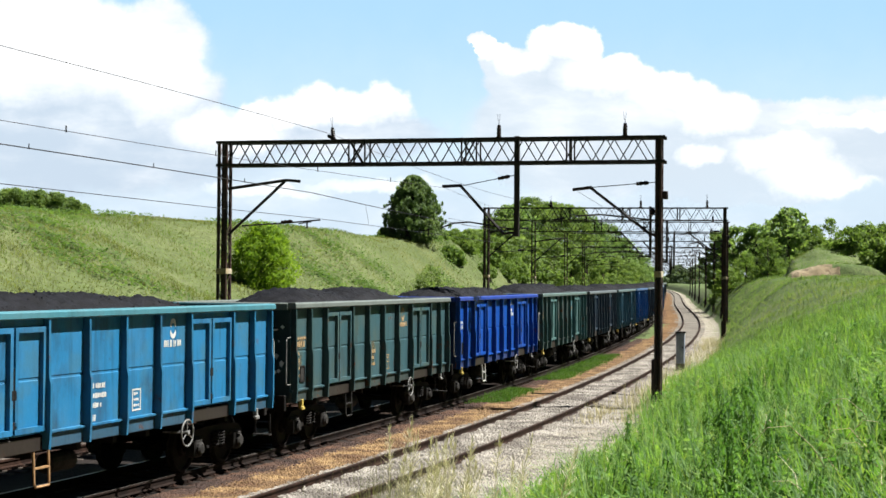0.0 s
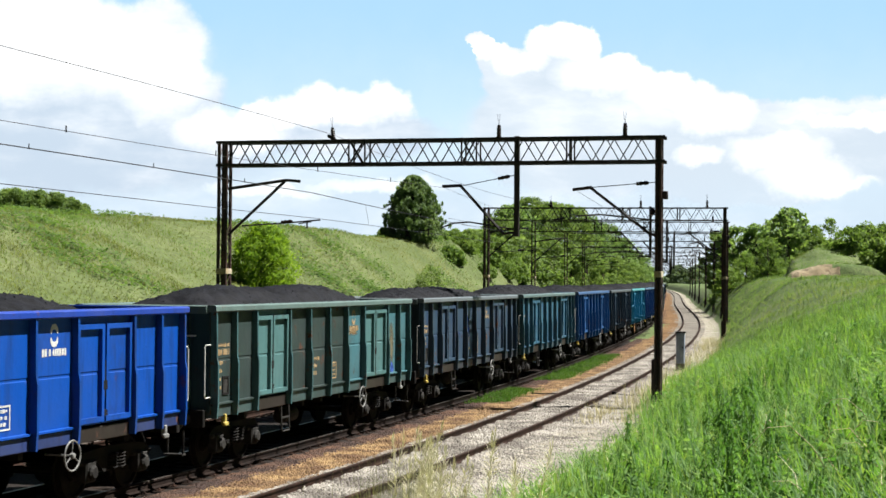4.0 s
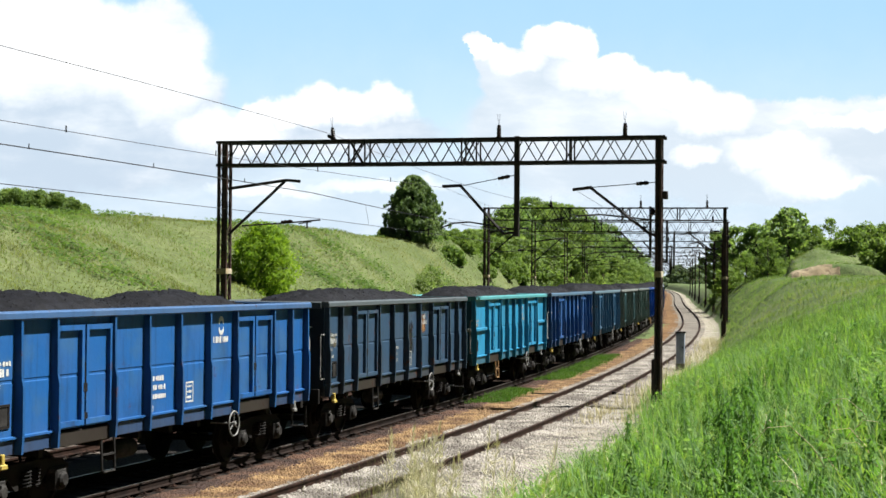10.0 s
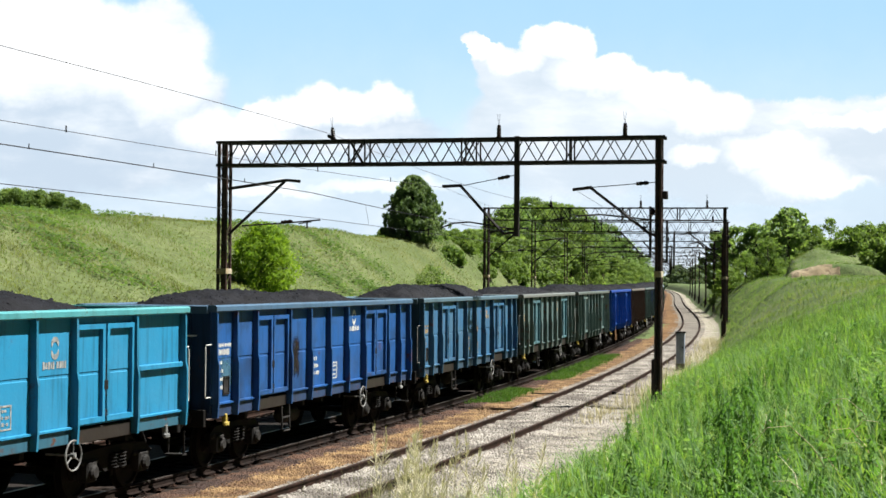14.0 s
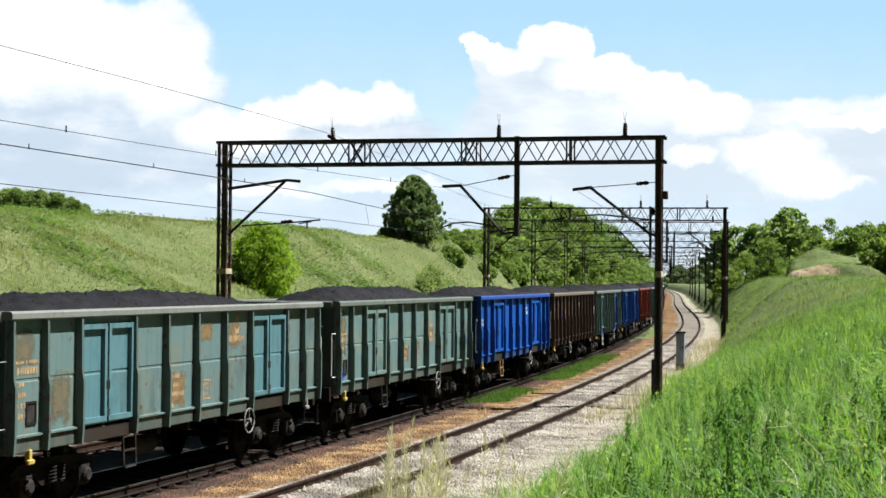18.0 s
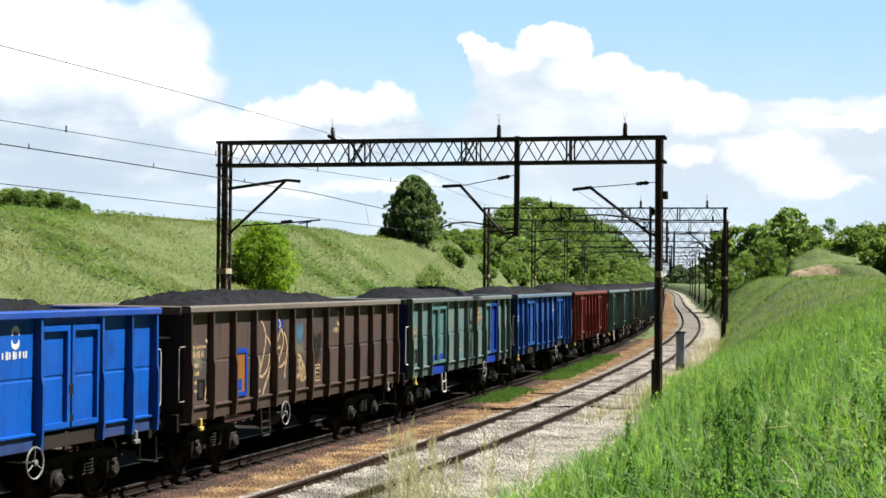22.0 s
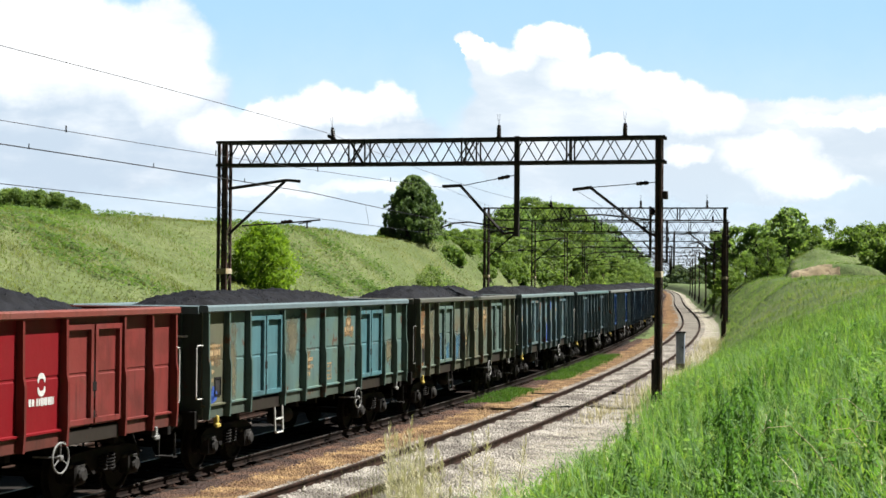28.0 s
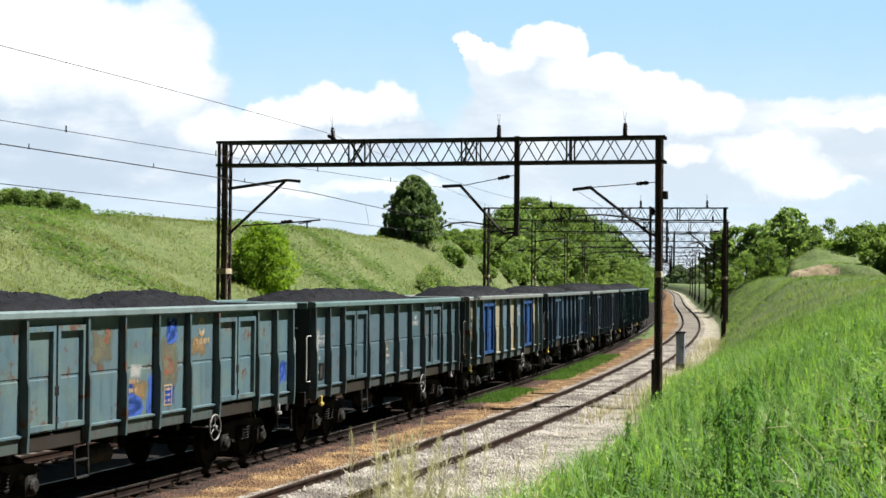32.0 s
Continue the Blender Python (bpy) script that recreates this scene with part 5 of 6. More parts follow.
for num, rows in {
    9: ((-5.95, 2.26, 0.72, 0.26, T_OCHRE), (-6.1, 1.85, 0.4, 0.3, T_OCHRE), (-0.72, 2.0, 0.42, 0.5, T_OCHRE), (-0.9, 1.6, 0.2, 0.5, T_OCHRE), (0.55, 1.65, 0.22, 0.4, T_OCHRE), (1.95, 2.72, 0.3, 0.3, T_OCHRE), (1.95, 2.42, 0.62, 0.22, T_OCHRE), (-6.0, 2.85, 0.5, 0.2, T_SKY)),
    13: ((-5.95, 2.3, 0.8, 1.3, T_ORANGE), (-5.85, 1.45, 0.5, 0.3, T_ORANGE), (-1.85, 1.72, 0.95, 0.7, T_SKY), (0.6, 2.5, 0.8, 0.7, T_TAN), (1.95, 2.3, 0.7, 0.9, T_OCHRE), (-0.6, 2.2, 0.6, 1.0, T_TAN), (5.3, 2.2, 0.5, 1.0, T_TAN), (-4.75, 2.2, 0.5, 1.2, T_TAN)),
    14: ((-6.05, 1.62, 0.5, 0.62, T_BLUE), (-6.05, 1.62, 0.3, 0.16, T_WHITE), (-0.85, 1.62, 0.5, 0.7, T_BLUE), (-0.6, 2.1, 0.36, 0.2, T_WHITE), (-0.45, 1.75, 0.5, 0.3, T_OCHRE), (0.75, 2.82, 0.4, 0.3, T_BLUE), (0.65, 2.2, 0.6, 0.8, T_TAN), (0.7, 1.6, 0.4, 0.3, T_BLUE), (1.9, 2.45, 0.6, 0.3, T_OCHRE), (6.0, 1.75, 0.4, 0.36, T_BLUE), (-1.8, 2.6, 0.6, 0.5, T_TAN)),
    12: ((-5.95, 2.25, 0.7, 0.36, T_OCHRE), (-6.28, 1.75, 0.14, 0.6, T_BLUE), (-5.95, 1.5, 0.3, 0.2, T_BLUE), (-0.8, 1.9, 0.45, 0.5, T_OCHRE), (0.2, 1.5, 0.12, 0.4, T_BLUE), (1.45, 1.55, 0.13, 0.45, T_BLUE), (1.95, 2.7, 0.36, 0.24, T_OCHRE), (1.95, 2.44, 0.6, 0.2, T_OCHRE), (-5.0, 2.0, 0.4, 1.3, T_TAN), (-1.7, 2.4, 0.6, 0.8, T_TAN), (5.2, 1.9, 0.5, 0.5, T_TAN)),
    4: ((6.0, 1.65, 0.5, 0.5, T_BLUE), (3.05, 1.4, 0.7, 0.2, T_BLUE), (4.1, 1.4, 0.5, 0.16, T_BLUE), (-0.7, 1.9, 0.5, 0.4, T_OCHRE), (0.6, 2.1, 0.3, 0.3, T_OCHRE)),
    5: ((-5.9, 2.6, 0.5, 0.5, T_TAN), (-4.8, 1.8, 0.5, 0.7, T_TAN), (-0.6, 1.7, 0.6, 0.6, T_OCHRE), (1.9, 2.6, 0.5, 0.4, T_OCHRE), (0.6, 2.7, 0.5, 0.3, T_OCHRE)),
    6: ((-0.6, 1.75, 0.7, 0.36, T_OCHRE), (0.6, 1.85, 0.5, 0.3, T_OCHRE), (1.95, 2.2, 0.6, 0.4, T_OCHRE), (6.0, 1.85, 0.3, 0.22, T_BLUE), (5.6, 1.6, 0.6, 0.7, T_GRIME), (-5.9, 2.4, 0.5, 0.9, T_TAN)),
    -2: ((1.95, 1.8, 0.3, 0.36, T_ORANGE), (0.7, 1.9, 0.3, 0.3, T_TAN), (-0.7, 2.3, 0.5, 0.7, T_BLUE), (5.9, 1.7, 0.4, 0.3, T_BLUE), (-2.0, 1.8, 0.5, 0.6, T_BLUE)),
    -3: ((1.95, 2.5, 0.6, 0.2, T_OCHRE), (5.0, 2.0, 0.4, 0.9, T_TAN)),
    -5: ((-5.95, 2.3, 0.6, 0.2, T_TAN), (-5.95, 1.9, 0.4, 0.3, T_TAN), (-0.7, 1.9, 0.45, 0.45, T_TAN)),
    1: ((0.6, 2.1, 0.7, 0.8, T_GRIME), (-5.9, 2.3, 0.6, 0.3, T_TAN), (1.95, 2.5, 0.4, 0.4, T_ORANGE)),
    3: ((-1.9, 2.0, 0.4, 0.7, T_GRIME), (-5.7, 1.9, 0.5, 0.5, T_SKY)),
    8: ((-0.55, 2.5, 0.55, 0.5, T_SKY), (-0.5, 2.2, 0.6, 0.3, T_TAN), (-1.7, 2.75, 0.4, 0.3, T_BLUE), (0.55, 2.0, 0.6, 0.9, T_GRIME), (-5.9, 2.2, 0.5, 0.5, T_TAN)),
    15: ((-6.0, 2.2, 0.3, 0.7, T_WHITE), (-0.7, 1.9, 0.5, 0.4, T_TAN)),
}.items():
    for i, row in enumerate(rows):
        blot(num, *row, 0.0003 * i)
# fresh blue along the feet of the pale green wagon's doors
for x, w in ((-3.83, 0.72), (-2.90, 0.72), (3.35, 0.72)):
    blot(9, x, 1.46, w, 0.26, T_FRESH, LEAF, 9.0)
blot(13, -3.85, 1.8, 0.6, 0.7, T_SKY, LEAF)
blot(13, -2.95, 1.6, 0.6, 0.5, T_SKY, LEAF)
# a small hatch in the brown wagon's side: blue frame, orange leaf
brown = [k for n, k, _ in WAGONS if n == 8][0]
hatch = part("hatch", Mesh().box(-4.16, -3.54, -0.012, 0.0, 1.42, 2.28), paint("hatch_orange_paint", lin(176, 112, 50), 0.3, 0.3), brown, "orange hatch in a blue frame", at=(0, -HW - 0.013, 0))
part("hatch_frame", ring(-4.20, -3.50, 1.38, 2.32, 0.09, -0.03, 0.0), T_FRESH, hatch)
part("paint_patch", Mesh().box(-4.1, -3.75, -0.003, 0.003, 1.5, 1.72), T_FRESH, hatch, at=(0, -0.014, 0))
# white splashes on the darkened end of the grey-green wagon
splash, sr = Mesh(), random.Random(4)
for i in range(70):
    y, z, k = sr.uniform(-1.2, 1.2), sr.uniform(1.5, 2.9), sr.uniform(0.015, 0.06)
    splash.add([(0, y - k, z), (0, y, z - k * sr.uniform(0.6, 2)), (0, y + k, z + 0.01), (0, y, z + k)], [(0, 1, 2, 3)])
tagged(part("paint_splash", splash, M_WHITE, [k for n, k, _ in WAGONS if n == -5][0], at=(-HALF - 0.01, 0, 0)), kind="stuff")

# ---- vegetation ----
RNG = np.random.RandomState(5)
M_WEED = leafy("weed_leaves", (0.034, 0.098, 0.018), (0.118, 0.225, 0.054), 0.45, 0.2)


def blades(name, x, y, height, width, lean, mats, label, tone=None):
    """Grass: each blade two tapering quads that bend over."""
    n = len(x)
    z = ground_z(x, y) - 0.03
    a = RNG.uniform(0, math.tau, n)
    b = a + math.pi / 2 + RNG.uniform(-0.5, 0.5, n)
    dx, dy = np.cos(a) * width / 2, np.sin(a) * width / 2
    lx, ly = np.cos(b) * lean * height, np.sin(b) * lean * height
    base = np.stack([x, y, z], -1)
    w = np.stack([dx, dy, np.zeros(n)], -1)
    mid = base + np.stack([lx * 0.35, ly * 0.35, height * 0.6], -1)
    tip = base + np.stack([lx, ly, height * (1 - 0.35 * lean)], -1)
    vs = np.stack([base - w, base + w, mid + w * 0.8, mid - w * 0.8, tip + w * 0.12, tip - w * 0.12], 1).reshape(-1, 3)
    k = np.arange(n)[:, None] * 6
    fs = np.concatenate([k + np.array([[0, 1, 2, 3]]), k + np.array([[3, 2, 4, 5]])], 1).reshape(-1, 4)
    idx = None if tone is None else np.repeat(tone, 2)
    ob = soup(name, vs, fs, mats, idx)
    return tagged(ob, label, "grass", kind="stuff")


def scatter_view(n, y0, y1, u0, u1, power=1.0):
    """Random places by distance y0 to y1 along the line and u0 to u1 to its right."""
    y = y0 * (y1 / y0) ** (RNG.uniform(0, 1, n) ** power)
    u = RNG.uniform(u0, u1, n)
    return np.interp(y, CY, CX) + u, y


def tufted(x, y, spread, k):
    """Each place becomes a tuft of k."""
    x, y = np.repeat(x, k), np.repeat(y, k)
    return x + RNG.normal(0, spread, len(x)), y + RNG.normal(0, spread, len(y))


# right bank: close, lush grass
x, y = scatter_view(42000, 9, 75, 5.6, 26)
keep = (x < 0.31 * y + 1.5) & (offset_of(x, y) > bank_start(y) - 0.2 + 0.5 * wobble(x, y, 1.5, 2))
x, y = tufted(x[keep], y[keep], 0.10, 9)
h = RNG.uniform(0.20, 0.62, len(x)) * (0.72 + 0.36 * wobble(x, y, 1.8, 8) + 0.36 * wobble(x, y, 0.6, 3)).clip(0.2) * smooth(-0.4, 1.2, offset_of(x, y) - bank_start(y)).clip(0.35, 1)
tone = np.digitize(wobble(x, y, 1.5, 21) + 0.7 * wobble(x, y, 0.5, 13) + RNG.normal(0, 0.4, len(x)), (-0.55, 0.75))
blades("bank_grass", x, y, h, RNG.uniform(0.007, 0.018, len(x)), RNG.uniform(0.1, 0.8, len(x)), (M_GRASS_COOL, M_GRASS, M_GRASS_WARM), "lush green grass on the bank beside the camera", tone)
# longer, coarser blades in loose tufts
x, y = scatter_view(12500, 8, 60, 5.8, 26)
keep = (x < 0.31 * y + 1.5) & (offset_of(x, y) > bank_start(y) + 0.2) & (wobble(x, y, 0.9, 6) > -0.3)
x, y = tufted(x[keep], y[keep], 0.09, 8)
tone = np.digitize(wobble(x, y, 1.2, 31) + RNG.normal(0, 0.6, len(x)), (-0.4, 0.7, 1.75))
blades("coarse_grass", x, y, RNG.uniform(0.40, 1.0, len(x)), RNG.uniform(0.008, 0.022, len(x)), RNG.uniform(0.2, 1.1, len(x)), (M_GRASS_COOL, M_GRASS, M_GRASS_WARM, M_STRAW), "coarse long grass tufts on the bank beside the camera", tone)
# right bank farther on
x, y = scatter_view(26000, 62, 240, 6.0, 36)
x, y = tufted(x, y, 0.4, 6)
keep = (sand(x, y) > 1) | (RNG.uniform(0, 1, len(x)) < 0.06)
x, y = x[keep], y[keep]
h = RNG.uniform(0.10, 0.36, len(x)) * (0.9 + 0.4 * wobble(x, y, 2.4, 5)) * smooth(-0.4, 1.2, offset_of(x, y) - bank_start(y)).clip(0.3, 1)
tone = np.digitize(0.7 * wobble(x, y, 9, 12) + 0.6 * wobble(x, y, 3.2, 5) + RNG.normal(0, 0.3, len(x)), (-0.7, 0.55, 1.3))
blades("far_bank_grass", x, y, h, RNG.uniform(0.014, 0.034, len(x)), RNG.uniform(0.2, 1.0, len(x)), (M_SLOPEWEED, M_BANKFAR, M_BANKPALE, M_PALEGRASS), "green and straw-tinged grass on the far part of the bank", tone)
# left bank: long meadow grass
x, y = scatter_view(42000, 60, 230, -46, -8.6)
x, y = tufted(x, y, 0.55, 5)
h = RNG.uniform(0.10, 0.30, len(x)) * (0.85 + 0.5 * wobble(x, y, 3, 8))
tone = np.digitize(wobble(x, y, 9, 3) + 0.5 * wobble(x, y, 2.6, 7) + 1.1 * smooth(-30, -14, x) - 0.75 + RNG.normal(0, 0.30, len(x)), (-0.45, 0.35, 1.25))
blades("meadow_grass", x, y, h.clip(0.05), RNG.uniform(0.018, 0.04, len(x)), RNG.uniform(0.5, 1.3, len(x)), (M_MEADOWGREEN, M_MEADOW, M_MEADOWPALE, M_PALEGRASS), "long meadow grass on the cutting side", tone)
# darker weed clumps dotted over the slope
cx, cy = scatter_view(460, 64, 170, -36, -9.5)
keep = wobble(cx, cy, 11, 5) > 0.0
cx, cy = cx[keep], cy[keep]
k = 150
wx, wy = tufted(cx, cy, 0.75, k)
n = len(wx)
c = np.stack([wx, wy, ground_z(wx, wy) + RNG.uniform(0.0, 0.32, n)], -1)
a, t = RNG.uniform(0, math.tau, n), RNG.uniform(-0.6, 0.8, n)
u = np.stack([np.cos(a) * np.cos(t), np.sin(a) * np.cos(t), np.sin(t)], -1)
v = np.stack([-np.sin(a), np.cos(a), RNG.uniform(-0.5, 0.5, n)], -1)
ln = RNG.uniform(0.06, 0.15, (n, 1))
leafv = np.stack([c - u * ln, c + v * ln * 0.45, c + u * ln, c - v * ln * 0.45], 1).reshape(-1, 3)
tagged(soup("slope_weeds", leafv, np.arange(4 * n).reshape(-1, 4), (M_SLOPEWEED,)), "green weed clumps in the meadow grass", "weeds", kind="stuff")
# weeds between the tracks
x, y = scatter_view(2600, 50, 90, 0.9, 2.0)
keep = ((y > 52) & (y < 59)) | ((y > 64) & (y < 86))
x, y = tufted(x[keep], y[keep], 0.12, 7)
blades("track_weeds", x, y, RNG.uniform(0.06, 0.2, len(x)), RNG.uniform(0.015, 0.03, len(x)), RNG.uniform(0.1, 0.6, len(x)), (M_TRACKWEED,), "low green weeds between the tracks")
# straw-coloured grass beside the bare earth
x, y = scatter_view(4200, 112, 150, 20, 40)
keep = (np.hypot((x - 32.9) / 2.8, (y - 126) / 6.0) < 1) & (sand(x, y) > 0.8)
x, y = tufted(x[keep], y[keep], 0.25, 8)
blades("straw_grass", x, y, RNG.uniform(0.5, 1.4, len(x)), RNG.uniform(0.02, 0.04, len(x)), RNG.uniform(0.1, 0.6, len(x)), (M_DRYSTRAW,), "straw-coloured grass beside the bare earth on the bank")
# pale dry grass along the gravel's edge
x, y = scatter_view(420, 45, 110, 5.6, 7.2)
x, y = tufted(x, y, 0.15, 8)
blades("dry_grass", x, y, RNG.uniform(0.2, 0.55, len(x)), RNG.uniform(0.008, 0.016, len(x)), RNG.uniform(0.05, 0.4, len(x)), (M_STRAW,), "dry straw-coloured grass at the gravel edge")


def stones(name, n, y0, y1, o0, o1, size, mat, label):
    x, y = scatter_view(n, y0, y1, o0, o1)
    z = ground_z(x, y)
    base = np.array([(-1, -1, -0.6), (1, -0.8, -0.6), (0.9, 1, -0.6), (-0.8, 0.9, -0.6), (-0.5, -0.6, 0.6), (0.6, -0.4, 0.75), (0.4, 0.6, 0.5), (-0.6, 0.4, 0.7)])
    fs = np.array([(4, 5, 6, 7), (0, 1, 5, 4), (1, 2, 6, 5), (2, 3, 7, 6), (3, 0, 4, 7)])
    a = RNG.uniform(0, math.tau, n)
    sc = RNG.uniform(0.5, 1.0, (n, 1, 3)) * size
    jit = base[None] * sc + RNG.normal(0, size * 0.12, (n, 8, 3))
    c, s = np.cos(a)[:, None], np.sin(a)[:, None]
    vs = np.stack([jit[..., 0] * c - jit[..., 1] * s + x[:, None], jit[..., 0] * s + jit[..., 1] * c + y[:, None], jit[..., 2] + z[:, None] + size * 0.25], -1)
    f = (np.arange(n)[:, None, None] * 8 + fs[None]).reshape(-1, 4)
    return tagged(soup(name, vs.reshape(-1, 3), f, (mat,)), label, "stones", kind="stuff")


stones("rusty_ballast_stones", 12000, 29, 110, 1.1, 1.75, 0.038, M_STONE_RUST, "rust-stained ballast stones beside the train's track")
stones("ochre_stones", 15000, 29, 110, 1.6, 3.0, 0.036, M_STONE_OCHRE, "ochre stones between the tracks")
stones("grey_ballast_stones", 26000, 29, 100, 2.8, 5.7, 0.047, M_STONE_PALE, "grey ballast stones on the empty track")
stones("gravel_stones", 12000, 29, 80, 5.4, 7.4, 0.028, M_STONE_PALE, "pale gravel beside the empty track")


def tree(place, height, spread, low, leaves, mat, label, shape="round", clumps=60, size=0.16, name="tree", group=""):
    """Trunk, limbs and a crown of leaf clumps with gaps. low: where the crown starts, as a share of the height."""
    x, y = place
    z = float(ground_z(x, y)) - 0.1
    if shape == "bush":  # rooted into the slope
        z, height = z - 0.3 * spread, height + 0.3 * spread
    thing = tagged(new(name), label, name, group)
    thing.location = (x, y, z)
    r = np.random.RandomState(int(abs(x * 131 + y * 17)) % 99991)
    m = Mesh()
    lean = r.uniform(-0.04, 0.04, 2) * height
    m.tube([(0, 0, 0), (lean[0] * 0.3, lean[1] * 0.3, height * 0.35), (lean[0], lean[1], height * 0.8)], 0.022 * height + 0.03, 8, r2=0.02)
    part("trunk", m, M_BARK, thing)
    t = r.uniform(0, 1, clumps)
    if shape == "cone":
        rad = spread * np.interp(t, [0, 0.08, 0.25, 0.5, 0.72, 0.9, 1], [0.68, 0.94, 1.0, 0.87, 0.64, 0.38, 0.14])
    elif shape == "bush":
        rad = spread * np.sqrt(np.clip(1 - t ** 2.2, 0, 1)) * np.clip(t * 4 + 0.75, 0, 1)
    else:
        rad = spread * np.sqrt(np.clip(1 - (2 * t - 0.85) ** 2 / 1.4, 0.03, 1))
    a = r.uniform(0, math.tau, clumps)
    q = np.sqrt(r.uniform(0.12, 1, clumps)) * r.uniform(0.8, 1.12, clumps)
    if shape == "cone":  # single shoots stand out of the outline
        q = q * r.uniform(0.85, 1.2, clumps)
    cx, cy, cz = rad * q * np.cos(a), rad * q * np.sin(a), height * (low + (1 - low) * t)
    limbs = Mesh()
    for i in range(0, clumps, 4):
        limbs.tube([(lean[0] * 0.3, lean[1] * 0.3, cz[i] * 0.6), (cx[i] * 0.5, cy[i] * 0.5, cz[i] * 0.85), (cx[i], cy[i], cz[i])], 0.007 * height, 4, r2=0.008)
    part("branchwork", limbs, M_BARK, thing)
    per = leaves // clumps
    n = per * clumps
    cr = ({"cone": 0.045, "round": 0.13}.get(shape, 0.16) * spread + (0.05 if shape == "cone" else 0.12)) * r.uniform(0.6, 1.3, clumps)
    d = r.normal(0, 1, (n, 3))
    d /= np.linalg.norm(d, axis=1)[:, None]
    rr = np.repeat(cr, per)[:, None] * r.uniform(0.45, 1.12, (n, 1)) ** 0.7
    c = np.stack([np.repeat(cx, per), np.repeat(cy, per), np.repeat(cz, per)], -1) + d * rr * np.array([1.0, 1.0, 1.3] if shape == "cone" else [1, 1, 0.8])
    u = r.normal(0, 1, (n, 3)) * (0.45 if shape == "cone" else 1.0) + np.array([0, 0, 1.0 if shape == "cone" else 0.0])
    u /= np.linalg.norm(u, axis=1)[:, None]
    v = np.cross(d, u)
    v /= np.linalg.norm(v, axis=1)[:, None] + 1e-6
    s = size * r.uniform(0.6, 1.3, (n, 1))
    vs = np.stack([c - u * s, c + v * s * 0.55, c + u * s, c - v * s * 0.55], 1).reshape(-1, 3)
    crown = soup("crown", vs, np.arange(n * 4).reshape(-1, 4), (mat,))
    crown.parent = thing
    return thing




def topped(x, y, ztop):
    return max(0.8, ztop - float(ground_z(x, y)))


tree((-2.35, 129), topped(-2.35, 129, 11.85), 2.45, 0.02, 56000, M_LEAF_CONE, "dark green conical tree standing alone on the cutting's edge", "cone", 1300, 0.085)
tree((-9.75, 88), topped(-9.75, 88, 6.5), 2.15, 0.02, 24000, M_LEAF_BRIGHT, "bright yellow-green bush on the grassy slope", "bush", 240, 0.075, "bush")
tree((-0.8, 112), topped(-0.8, 112, 4.6), 1.5, 0.0, 3200, M_LEAF_MID, "small scrubby bush on the slope above the tracks", "bush", 60, 0.07, "bush")
for x, y, ztop, w in ((-0.6, 135, 6.7, 1.1), (0.6, 130, 5.7, 1.2), (1.6, 135, 6.1, 1.3), (0.9, 141, 7.0, 1.2), (2.4, 142, 6.4, 1.4), (-1.5, 141, 7.7, 0.9), (3.2, 143, 6.6, 1.3), (4.4, 145, 6.3, 1.4), (5.6, 147, 6.2, 1.5), (4.0, 139, 5.3, 1.2), (5.2, 141, 5.0, 1.3), (6.6, 146, 5.4, 1.4), (2.6, 138, 5.6, 1.0), (3.4, 134, 4.6, 1.0), (2.7, 165, 8.6, 1.7), (1.1, 161, 7.6, 1.5), (0.7, 150, 6.5, 1.6), (2.5, 151, 6.3, 1.7), (3.9, 158, 7.6, 1.8), (-0.3, 160, 7.7, 1.2)):
    tree((x, y), topped(x, y, ztop), w, 0.0, 7000, M_SCRUB, "low green bush on the slope before the wood", "bush", 90, 0.1, "bush", "bushes before the wood")
tree((-4.1, 131), topped(-4.1, 131, 7.55), 0.6, 0.0, 2000, M_LEAF_MID, "low bush on the crest beside the conical tree", "bush", 30, 0.1, "bush")
tree((-5.0, 133), topped(-5.0, 133, 7.45), 0.5, 0.0, 2000, M_LEAF_MID, "low bush on the crest beside the conical tree", "bush", 30, 0.1, "bush")
for x, y, ztop, w in ((6.4, 185, 10.6, 2.3), (8.0, 192, 12.3, 3.2), (10.7, 205, 13.9, 3.7), (14.2, 215, 13.7, 3.8), (17.6, 225, 13.8, 4.0), (21.6, 240, 12.9, 3.8), (26.1, 260, 12.6, 4.0), (31.6, 290, 11.2, 4.0), (37.7, 320, 9.3, 3.8), (43.6, 350, 6.6, 3.6)):
    tree((x, y), topped(x, y, ztop), w, 0.03, 15000, M_LEAF_MID if int(y) % 2 else M_LEAF_DARK, "leafy green tree in the wood on the cutting side", "round", 300, 0.15, group="trees on the cutting side")
for x, y, ztop, w in ((5.8, 152, 6.6, 1.7), (7.5, 160, 7.6, 2.4), (11.8, 175, 7.7, 2.7), (17.2, 195, 7.5, 3.0), (23.2, 220, 6.9, 3.0), (9.5, 166, 6.2, 2.0), (14.5, 186, 6.0, 2.4), (20.5, 208, 6.0, 2.4), (28.0, 250, 6.5, 3.0), (34.0, 285, 6.2, 3.0)):
    tree((x, y), topped(x, y, ztop), w, 0.0, 6000, M_LEAF_MID, "green shrub at the foot of the wood", "bush", 90, 0.15, "shrub", "shrubs on the cutting side")
